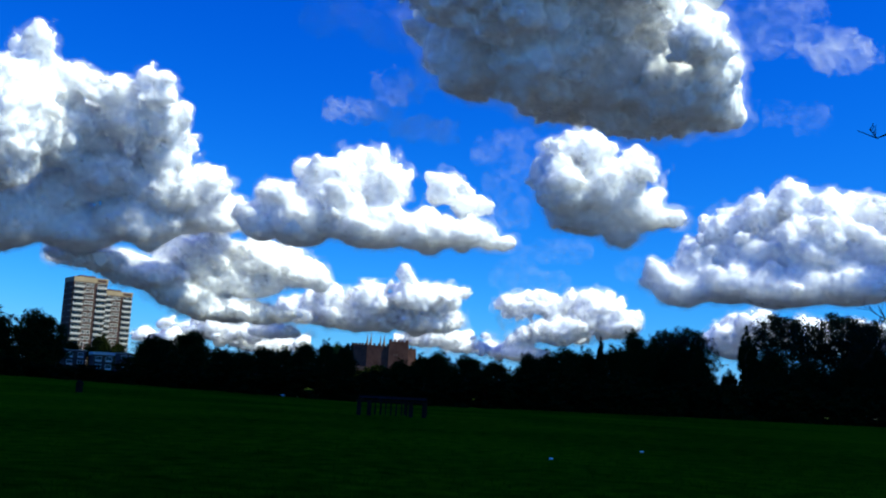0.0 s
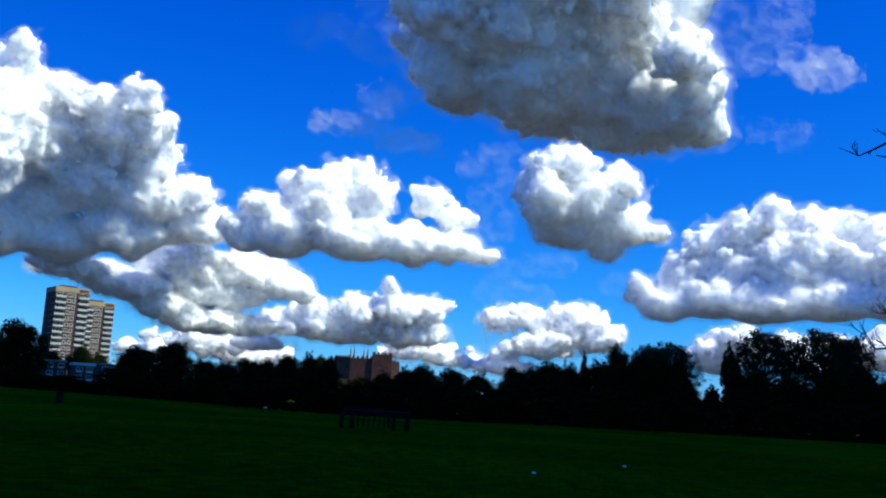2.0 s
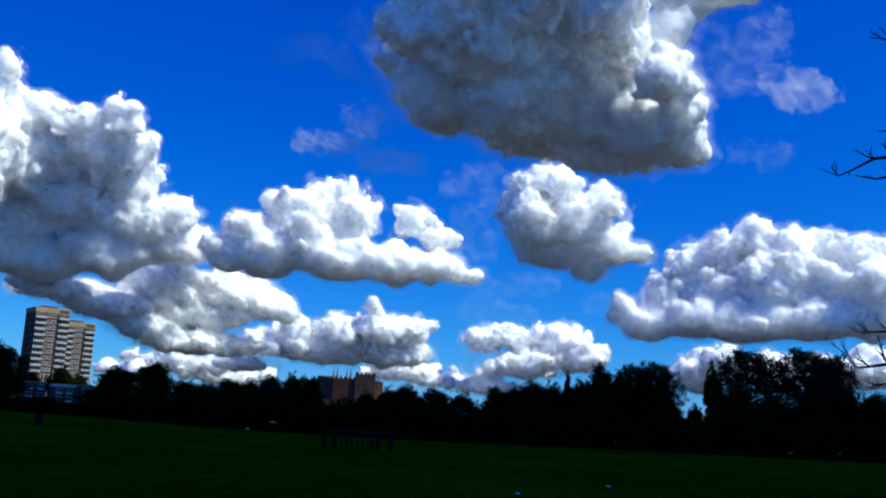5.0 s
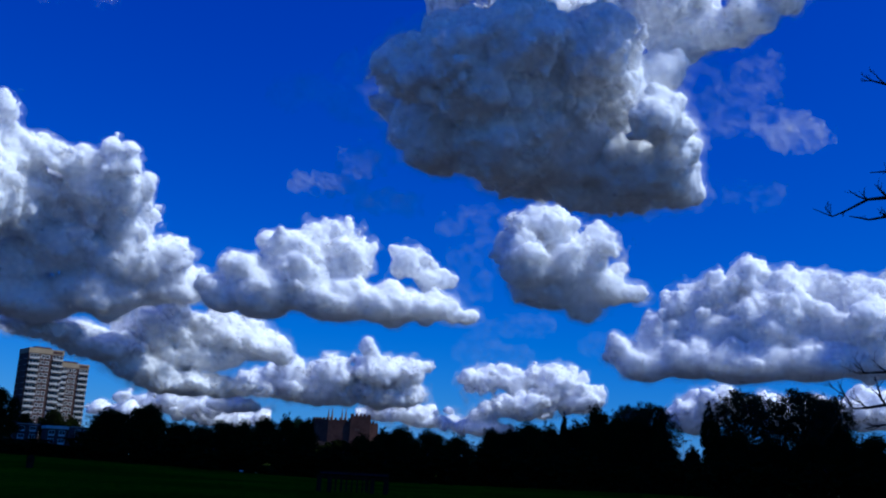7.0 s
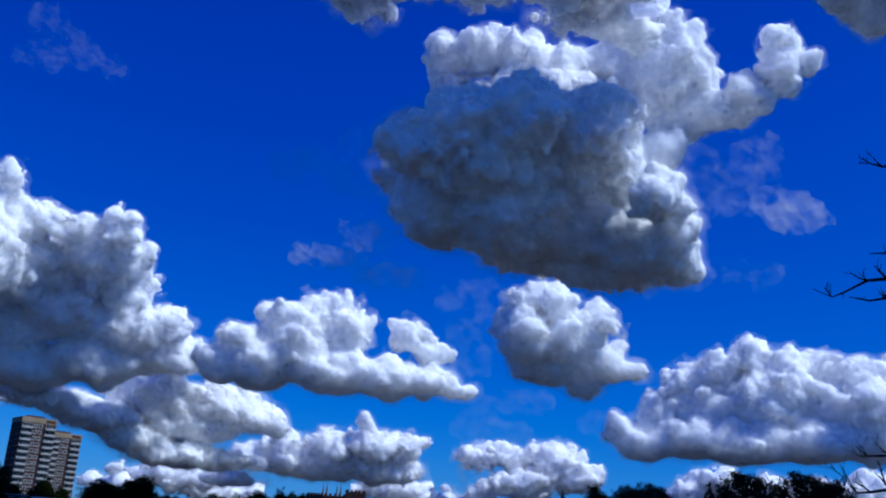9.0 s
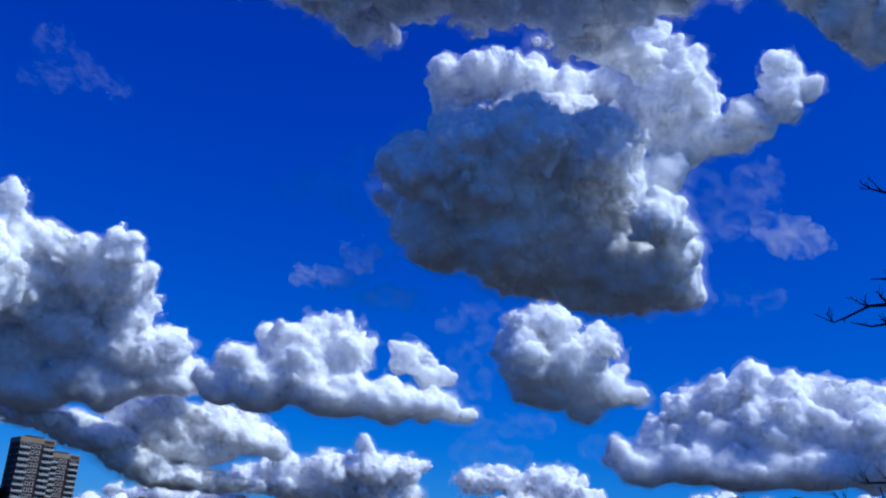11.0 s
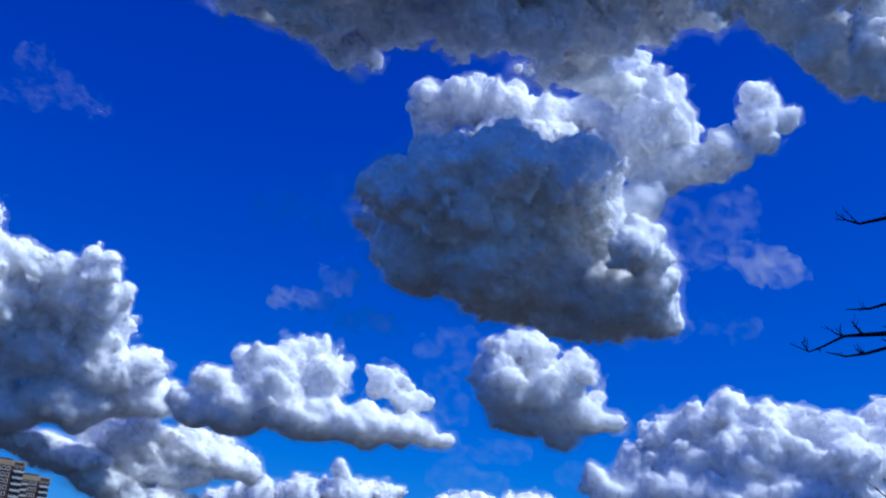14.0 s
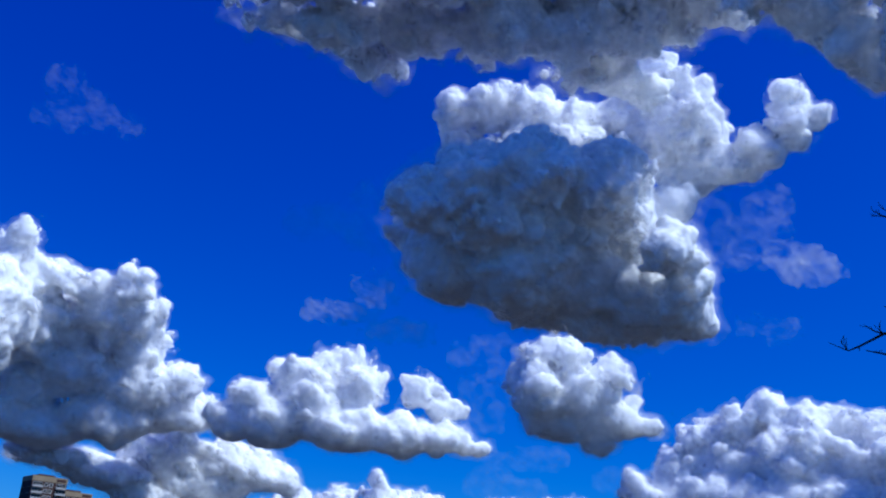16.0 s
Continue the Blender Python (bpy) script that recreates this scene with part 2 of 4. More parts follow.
def cloud(name, label, d, blobs, seed, step=0.08, core=True, veils=(0.06, 0.13, 0.21, 0.3), veil_material=None, material=None,
          depth=1.0, lean=0.0, growth=(12, 6), size=(0.3, 0.5), billow=0.26, wave=1.5, ragged=0.0, meld=10.0):
    """A cloud whose main billows are given as (azimuth, elevation, half width, half height) in degrees at d metres.
    Smaller billows grow on the larger ones, and creased noise on those. lean brings its upper parts towards the viewer."""
    rng = np.random.default_rng(seed)
    B = np.array(blobs, float)
    el0, az0 = B[:, 1].mean(), B[:, 0].mean()
    c0 = math.cos(radians(el0))
    spheres = []
    for a, e, ru, rv, *deeper in B:
        rw = depth * (ru + rv) / 2
        spheres.append(((a - az0) * c0, e, sum(deeper) - lean * (e - el0) + rng.normal(0, 0.3) * rv, ru * 0.83, rv * 0.83, rw * 0.95))
    level = list(spheres)
    for n in growth:
        kids = []
        for (u, v, w, ru, rv, rw) in level:
            r0 = min(ru, rv, rw)
            if r0 < 0.25:
                continue
            for _ in range(int(n * max(1.0, min(2.2, ru / rv)))):
                q = rng.normal(size=3)
                q /= np.linalg.norm(q)
                if q[1] < -0.3 and rng.random() < 0.8:
                    q[1] = -q[1]
                k = r0 * rng.uniform(*size)
                s = rng.uniform(0.66, 0.9)
                kids.append((u + q[0] * ru * s, v + q[1] * rv * s, w + q[2] * rw * s, k * 1.1, k, k))
        spheres += kids
        level = kids
    S = np.array(spheres)
    pad = max(veils, default=0.0) + 3 * step + 0.5 * billow + ragged
    lo = (S[:, :3] - S[:, 3:]).min(0) - pad
    hi = (S[:, :3] + S[:, 3:]).max(0) + pad
    shape = np.ceil((hi - lo) / step).astype(int) + 1
    E = np.full(shape, 1e-9, np.float32)
    ax = [lo[i] + step * np.arange(shape[i]) for i in range(3)]
    for q in S:
        r0 = q[3:].min()
        sl = []
        for i in range(3):
            grow = q[3 + i] * (1 + pad / r0)
            a = max(0, int((q[i] - grow - lo[i]) / step))
            b = min(shape[i], int((q[i] + grow - lo[i]) / step) + 2)
            sl.append(slice(a, b))
        X = (((ax[0][sl[0]] - q[0]) / q[3]) ** 2).astype(np.float32)[:, None, None]
        Y = (((ax[1][sl[1]] - q[1]) / q[4]) ** 2).astype(np.float32)[None, :, None]
        Z = (((ax[2][sl[2]] - q[2]) / q[5]) ** 2).astype(np.float32)[None, None, :]
        E[tuple(sl)] += np.exp(np.minimum(meld * r0 * (1 - np.sqrt(X + Y + Z)), 30.0))
    F = np.log(E) / meld
    base, crest = (S[:, 1] - S[:, 4]).min(), (S[:, 1] + S[:, 4]).max()
    tall = np.clip((ax[1] - base) / (0.5 * (crest - base)), 0.2, 1.0).astype(np.float32)[None, :, None]
    for k in range(3):
        if billow and wave / 2.1 ** k > 1.6 * step:
            F += billow / 2.2 ** k * tall * (np.abs(spline_noise(ax, wave / 2.1 ** k, rng)) - 0.8)
    for k in range(4 if ragged else 0):
        if wave / 1.9 ** k > 1.6 * step:
            F += ragged / 1.6 ** k * spline_noise(ax, wave / 1.9 ** k, rng)
    for side in ((0,), (-1,)):
        F[side, :, :], F[:, side, :], F[:, :, side] = -5, -5, -5
    centre = sight(az0, el0, d)
    top = thing(name, Matrix.Translation(centre), label, "cloud", "clouds in the sky")
    layers = ([("core", 0.0, material or M_CLOUD)] if core else []) + [
        ("veil", -v, veil_material or M_VEILS[min(i, len(M_VEILS) - 1)]) for i, v in enumerate(veils)]
    for pname, iso, stuff in layers:
        skip = 1 if pname == "core" or not core or step > 0.4 else 2
        V, Q = nets(F[::skip, ::skip, ::skip], iso)
        if len(V) < 20:
            continue
        P = lo + V * step * skip
        az, el = np.radians(P[:, 0] / c0 + az0), np.radians(P[:, 1])
        D = d * (1 + np.radians(P[:, 2]))
        W = np.stack([D * np.sin(az) * np.cos(el), D * np.cos(az) * np.cos(el), D * np.sin(el)], 1)
        W += np.array(EYE) - np.array(centre)
        tagged(hang(pname, fast_mesh(pname, W, Q, stuff), top), kind="" if core else "stuff")
    return top


cloud("overhead_cloud", "broad grey flat-based cloud with torn edges overhead", 2020, [
    (-12.8, 33.2, 2.21, 0.95), (-8.6, 33.6, 2.89, 1.60), (-3.1, 34.0, 3.25, 1.95), (3.3, 34.2, 3.58, 2.28),
    (8.9, 34.0, 3.55, 2.26), (13.5, 34.6, 2.85, 2.06), (17.7, 35.0, 2.16, 1.55), (-11.7, 37.2, 4.63, 3.40),
    (-1.7, 38.9, 5.65, 4.08), (8.6, 39.3, 5.59, 4.04), (17.8, 39.0, 4.50, 3.30), (-5.9, 31.5, 1.64, 0.92), (9.8, 31.4, 2.29, 0.98),
    (12.8, 30.5, 1.30, 0.81)],
    3, step=0.13, lean=0.6, veils=(0.1, 0.2, 0.32, 0.46, 0.62), growth=(8, 5), billow=0.25, ragged=0.22, meld=8.0)
cloud("overhead_cloud_edge", "ragged pale grey end of the cloud overhead", 1600, [
    (21.5, 35.3, 2.41, 1.35), (24.3, 34.1, 2.37, 2.07), (26.2, 32.3, 2.06, 1.91), (27.7, 30.6, 1.60, 1.75),
    (29.4, 31.0, 2.00, 2.43), (27.6, 36.0, 3.41, 2.27), (31.7, 31.5, 1.95, 2.50)],
    43, step=0.12, lean=0.3, veils=(0.1, 0.2, 0.32, 0.46, 0.62), growth=(8, 5), billow=0.25, ragged=0.2, meld=8.0)
cloud("dark_cloud", "large dark-based cumulus cloud with one sunlit edge", 2000, [
    (1.8, 25.1, 3.39, 2.54, 0), (5.5, 25.8, 3.71, 2.43, 0), (9.6, 25.3, 3.18, 2.41, 0), (11.5, 25.5, 1.50, 1.99, 0),
    (-1.1, 23.8, 2.71, 2.04, 0), (0.7, 20.9, 3.58, 3.75, 0), (5.1, 20.9, 5.10, 4.42, 0), (9.4, 20.4, 4.04, 4.38, 0),
    (12.3, 18.8, 3.33, 2.99, -1), (14.4, 18.2, 2.30, 2.14, -5), (15.8, 17.0, 1.37, 1.14, -5), (14.0, 21.2, 1.72, 1.65, -6),
    (15.3, 19.5, 1.31, 1.71, -6), (7.1, 17.9, 4.06, 1.86, 0), (11.3, 16.9, 3.67, 1.27, -2), (11.9, 22.8, 2.00, 2.00, -1),
    (3.1, 23.2, 4.42, 2.55, 0), (8.2, 23.3, 4.38, 2.53, 0)],
    4, step=0.1, lean=1.1, veils=(0.08, 0.18, 0.3, 0.45, 0.62), growth=(8, 5), billow=0.2, ragged=0.12, meld=6.0, material=M_THICK)
cloud("bright_cloud", "brilliant white billowing cumulus behind the dark cloud", 2450, [
    (0.1, 29.0, 1.07, 1.51), (2.5, 29.4, 1.50, 1.50), (5.3, 29.0, 2.34, 1.67), (8.3, 28.8, 2.66, 1.33), (11.4, 28.8, 2.30, 1.32),
    (14.0, 30.8, 1.78, 1.36), (16.2, 29.7, 1.44, 1.60), (14.7, 28.1, 2.60, 2.28), (16.5, 27.8, 1.77, 1.77),
    (15.8, 25.8, 2.28, 1.95), (18.3, 25.9, 1.92, 1.22), (20.4, 26.6, 1.42, 1.20), (22.1, 27.5, 1.24, 1.24),
    (23.5, 28.1, 0.86, 0.86), (21.9, 29.5, 0.99, 1.08), (14.7, 23.8, 1.48, 1.31), (0.8, 27.4, 1.52, 1.01), (7.3, 27.1, 5.03, 1.68)],
    5, lean=-0.4)
cloud("small_cloud", "small grey and white cumulus cloud", 1250, [
    (6.8, 14.9, 1.42, 0.95), (8.1, 14.3, 1.52, 1.35), (6.5, 12.5, 2.20, 1.69), (9.3, 12.6, 2.18, 1.84), (10.8, 13.6, 1.40, 0.93),
    (10.6, 11.3, 2.00, 1.33), (7.9, 10.9, 2.69, 1.18), (12.7, 10.8, 1.15, 0.53), (10.1, 9.8, 1.00, 0.47)],
    6, lean=0.4, meld=9.0, ragged=0.05)
cloud("towering_cloud", "tall towering white cumulus with a grey-blue base", 3100, [
    (-25.0, 18.3, 0.82, 0.88), (-25.4, 17.1, 1.17, 1.46), (-24.0, 15.8, 1.78, 1.34), (-22.6, 16.3, 1.21, 0.91),
    (-20.7, 16.0, 1.39, 1.17), (-18.6, 16.3, 1.41, 1.19), (-19.2, 14.6, 2.34, 1.87), (-21.6, 13.9, 2.13, 1.83),
    (-23.9, 13.3, 2.38, 2.38), (-17.6, 14.8, 1.01, 1.42), (-17.7, 12.8, 1.64, 1.58), (-20.9, 11.5, 3.06, 1.83),
    (-23.4, 10.2, 2.37, 1.78), (-17.4, 10.9, 2.68, 1.57), (-15.0, 11.5, 1.45, 0.96), (-15.1, 9.9, 2.40, 1.44),
    (-18.7, 9.0, 3.10, 1.55), (-22.2, 8.2, 2.98, 1.49), (-26.5, 13.5, 2.88, 4.32), (-25.7, 8.7, 2.87, 2.30)],
    7, lean=0.5)
cloud("lumpy_cloud", "white lumpy cumulus with a grey flat base", 3500, [
    (-14.1, 9.9, 1.77, 1.29), (-11.6, 7.2, 2.60, 1.30), (-14.8, 7.3, 2.23, 1.43), (-9.5, 6.7, 1.96, 1.05),
    (-13.0, 5.8, 3.20, 1.02), (-15.8, 5.6, 1.41, 0.94), (-8.0, 6.1, 0.72, 0.46), (-16.6, 7.1, 1.25, 1.41)],
    8, lean=0.3)
cloud("domed_cloud", "long bright white cumulus with a domed top", 3000, [
    (-10.9, 10.9, 1.32, 1.25), (-11.8, 9.5, 1.47, 1.24), (-8.4, 12.4, 1.27, 1.07), (-6.7, 12.9, 1.51, 1.18),
    (-5.2, 13.5, 1.22, 1.08), (-4.6, 12.1, 1.69, 1.62), (-7.2, 10.9, 3.01, 2.34), (-9.5, 9.7, 2.31, 1.65), (-5.1, 9.7, 3.02, 1.51),
    (-2.0, 9.5, 2.70, 1.18), (0.4, 9.6, 2.03, 0.95), (2.5, 9.2, 1.18, 0.47), (-0.8, 12.3, 1.16, 1.02), (0.5, 11.3, 0.95, 0.95)],
    9, lean=-0.3)
cloud("low_cloud", "low pale grey cumulus near the horizon", 4000, [
    (-2.8, 6.4, 0.53, 0.94), (-4.8, 5.3, 1.66, 0.93), (-2.4, 5.6, 1.83, 0.93), (-0.4, 5.7, 1.17, 0.83), (-7.4, 5.3, 1.15, 0.72),
    (-9.3, 4.4, 1.62, 0.71), (-6.0, 4.3, 3.28, 0.92), (-1.7, 4.3, 2.65, 0.93), (-10.5, 3.2, 1.92, 0.48)],
    10, lean=0.6, wave=1.0, billow=0.2)
cloud("low_bright_cloud", "low white heap of cloud near the horizon", 4200, [
    (8.2, 5.9, 1.32, 0.73), (6.3, 5.5, 1.49, 0.73), (4.0, 5.4, 1.50, 0.67), (8.7, 5.1, 1.64, 0.99), (6.4, 4.0, 2.30, 0.82),
    (9.7, 4.5, 1.47, 0.82), (4.4, 2.6, 1.64, 0.46), (4.1, 3.4, 0.99, 0.40)],
    11, lean=-0.3, wave=1.0, billow=0.2)
cloud("heaped_cloud", "large heaped white cumulus with cauliflower tops", 3300, [
    (12.3, 7.3, 0.85, 0.91), (13.6, 6.7, 1.94, 1.13), (14.6, 8.7, 1.30, 1.13), (16.1, 10.3, 1.45, 1.23), (17.2, 8.7, 2.55, 2.07),
    (18.2, 11.1, 1.27, 1.11), (19.8, 11.6, 1.41, 1.19), (21.6, 11.1, 1.48, 1.17), (20.6, 9.3, 2.95, 2.17),
    (23.4, 10.9, 1.52, 1.15), (25.5, 10.5, 1.63, 1.13), (23.9, 8.7, 2.55, 1.80), (26.2, 8.9, 2.05, 1.76), (19.3, 6.9, 3.74, 1.31),
    (22.9, 7.1, 3.31, 1.27), (28.5, 9.8, 2.57, 2.28), (16.2, 7.1, 2.55, 1.34), (26.1, 7.1, 2.62, 1.16)],
    12, lean=-0.4)
cloud("low_cloud_bank", "low pale cloud bank behind the trees", 4300, [(16.5, 3.9, 1.87, 1.29), (18.0, 4.7, 1.23, 0.89), (21.7, 4.1, 3.75, 0.95), (25.5, 4.2, 3.07, 1.02)],
    13, step=0.1)
cloud("shaded_cloud_sheet", "blue-grey shaded cloud sheet low in the sky", 3480, [
    (-21.1, 6.7, 2.70, 0.60), (-18.0, 6.0, 2.47, 0.80), (-15.8, 5.0, 2.19, 0.87), (-13.5, 4.3, 2.69, 0.76),
    (-10.6, 4.2, 1.93, 0.45)],
    14, lean=1.0, depth=1.6, growth=(5,), billow=0.06, ragged=0.07, meld=6.0, material=M_THICK)
cloud("horizon_cloud", "thin white cloud line along the horizon", 4400, [(-16.5, 2.4, 1.7, 0.55), (-13.5, 3.0, 2.39, 0.48), (-10.8, 2.4, 2.04, 0.48)],
    16, step=0.1, ragged=0.08)
cloud("horizon_cloud", "thin white cloud line along the horizon", 4400, [(-1.0, 3.2, 2.04, 0.48), (2.0, 2.8, 2.39, 0.41)],
    17, step=0.1, ragged=0.08)
# Unseen cloud added towards the sun to shade the park and low flats.
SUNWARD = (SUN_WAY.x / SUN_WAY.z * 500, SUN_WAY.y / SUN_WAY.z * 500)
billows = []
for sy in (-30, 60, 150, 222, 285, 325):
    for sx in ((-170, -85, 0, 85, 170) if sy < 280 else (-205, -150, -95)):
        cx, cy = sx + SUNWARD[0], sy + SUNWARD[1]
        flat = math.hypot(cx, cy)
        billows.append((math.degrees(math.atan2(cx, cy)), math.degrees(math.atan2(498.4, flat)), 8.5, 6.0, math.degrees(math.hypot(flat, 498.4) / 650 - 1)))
cloud("broad_cloud", "unseen broad cumulus added to shade the park", 650, billows, 40, step=0.6, veils=(0.4, 0.9), growth=(9, 5), billow=0.5, wave=4.0, material=M_THICK)
# Thin veils, also unseen, added to weaken the sun falling on the castle.
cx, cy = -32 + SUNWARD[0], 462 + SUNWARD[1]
cloud("thin_cloud", "unseen thin cloud added to dim the sun on the castle", math.hypot(cx, cy, 498),
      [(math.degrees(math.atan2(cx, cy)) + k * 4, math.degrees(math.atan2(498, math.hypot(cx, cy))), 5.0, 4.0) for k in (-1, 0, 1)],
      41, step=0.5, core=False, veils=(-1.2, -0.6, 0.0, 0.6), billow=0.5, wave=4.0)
cloud("torn_cloud_tail", "thin dark torn tail of the large cumulus", 2020, [
    (-4.0, 23.2, 2.37, 1.28), (-1.9, 24.8, 1.69, 1.35), (-6.8, 22.2, 2.01, 0.74), (-8.9, 21.6, 1.17, 0.60),
    (-4.5, 21.4, 2.03, 1.01), (-1.8, 20.0, 1.36, 1.36)],
    33, step=0.06, core=False, veils=(-0.3, -0.16, -0.02, 0.12), veil_material=M_WISP, billow=0, wave=0.9, ragged=0.2, growth=(7,), meld=7.0)
cloud("cloud_shreds", "thin grey torn shreds of cloud", 2100, [
    (-4.3, 18.0, 1.28, 0.81), (-3.3, 18.4, 0.95, 0.61), (-7.0, 16.5, 1.34, 0.47), (-5.6, 16.7, 1.01, 0.40),
    (-2.0, 15.8, 1.70, 0.54)],
    17, step=0.06, core=False, veils=(-0.2, -0.08, 0.04, 0.16), veil_material=M_TORN, billow=0, wave=0.7, ragged=0.16, growth=(7,), meld=7.0)
cloud("cloud_shreds", "thin torn shreds of cloud beside the dark cumulus", 2300, [
    (17.2, 22.1, 1.59, 1.44), (18.9, 21.3, 1.26, 1.11), (20.3, 23.2, 1.24, 1.24), (16.6, 23.1, 1.12, 0.96),
    (19.6, 22.3, 0.94, 0.94)],
    31, step=0.06, core=False, veils=(-0.2, -0.08, 0.04, 0.16), veil_material=M_WISP, billow=0, wave=0.7, ragged=0.3, growth=(7,), meld=7.0)
cloud("grey_cloud_shreds", "thin grey cloud shreds beside a small cumulus", 2650, [
    (3.3, 15.2, 1.43, 0.68), (2.3, 14.6, 1.36, 0.48), (2.7, 12.1, 1.36, 1.53), (4.1, 12.8, 1.36, 1.36), (3.3, 10.8, 0.95, 0.75)],
    18, step=0.06, core=False, veils=(-0.2, -0.08, 0.04, 0.16), veil_material=M_WISP, billow=0, wave=0.7, ragged=0.16, growth=(7,), meld=7.0)
cloud("wisp_cloud", "faint torn wisp of thin cloud", 2500, [
    (-24.9, 26.8, 0.73, 0.88), (-23.7, 26.2, 0.89, 0.74), (-21.9, 25.5, 1.06, 0.61), (-25.0, 25.0, 1.03, 0.41),
    (-20.7, 25.5, 0.55, 0.31)],
    19, step=0.06, core=False, veils=(-0.2, -0.08, 0.04, 0.16), veil_material=M_WISP, billow=0, wave=0.7, ragged=0.16, growth=(7,), meld=7.0)
cloud("puff_cloud", "small ragged white puff of cloud", 2500, [
    (22.1, 20.0, 1.39, 0.99), (23.3, 19.6, 0.91, 0.61), (21.2, 20.7, 0.87, 0.68)],
    20, step=0.06, core=False, veils=(-0.5, -0.38, -0.27, -0.17, -0.08, 0.01, 0.1, 0.2), veil_material=M_TORN, billow=0, wave=0.7, ragged=0.14, growth=(7,), meld=7.0)
cloud("faint_puff", "very faint scrap of thin cloud", 2500, [
    (20.8, 16.4, 0.81, 0.63), (19.0, 16.8, 0.51, 0.38)],
    21, step=0.06, core=False, veils=(-0.2, -0.08, 0.04, 0.16), veil_material=M_WISP, billow=0, wave=0.7, ragged=0.16, growth=(7,), meld=7.0)
cloud("streak_cloud", "thin grey streak of cloud", 3600, [
    (3.9, 7.1, 1.68, 0.54), (5.6, 7.0, 1.34, 0.40), (3.6, 7.7, 0.84, 0.34)],
    22, step=0.06, core=False, veils=(-0.2, -0.08, 0.04, 0.16), veil_material=M_WISP, billow=0, wave=0.7, ragged=0.1, growth=(7,), meld=7.0)
cloud("thin_streak", "thin blue-grey streak of cloud", 3600, [
    (6.3, 8.8, 1.68, 0.50), (4.6, 8.6, 1.01, 0.34), (7.3, 8.9, 0.84, 0.40)],
    23, step=0.06, core=False, veils=(-0.2, -0.08, 0.04, 0.16), veil_material=M_WISP, billow=0, wave=0.7, ragged=0.1, growth=(7,), meld=7.0)
cloud("little_puff", "little pale puff of cloud", 3600, [
    (10.7, 7.9, 0.82, 0.53)],
    24, step=0.06, core=False, veils=(-0.2, -0.08, 0.04, 0.16), veil_material=M_WISP, billow=0, wave=0.7, ragged=0.1, growth=(7,), meld=7.0)


# ---- trees ----
def leaf_cloud(rng, centres, radii, n, size):
    """Many small bent leaf sprays scattered in the given clumps, densest at their rims."""
    C, R = np.array(centres), np.array(radii)
    pick = rng.choice(len(C), n, p=R ** 2 / (R ** 2).sum())
    q = rng.normal(size=(n, 3))
    q /= np.linalg.norm(q, axis=1)[:, None]
    P = C[pick] + q * (R[pick] * (0.15 + 0.92 * rng.random(n) ** 0.6))[:, None]
    a = rng.normal(size=(n, 3))
    a /= np.linalg.norm(a, axis=1)[:, None]
    b = np.cross(a, rng.normal(size=(n, 3)))
    b /= np.linalg.norm(b, axis=1)[:, None]
    s = size * rng.uniform(0.5, 1.3, n)[:, None]
    c = np.cross(a, b) * s * 0.35
    V = np.stack([P - a * s, P - b * s * 0.6 + c, P + a * s, P + b * s * 0.6 + c], 1).reshape(-1, 3)
    return V, np.arange(4 * n).reshape(-1, 4)


BOUGHS = {"broad": 74, "lacy": 80, "shrub": 30}


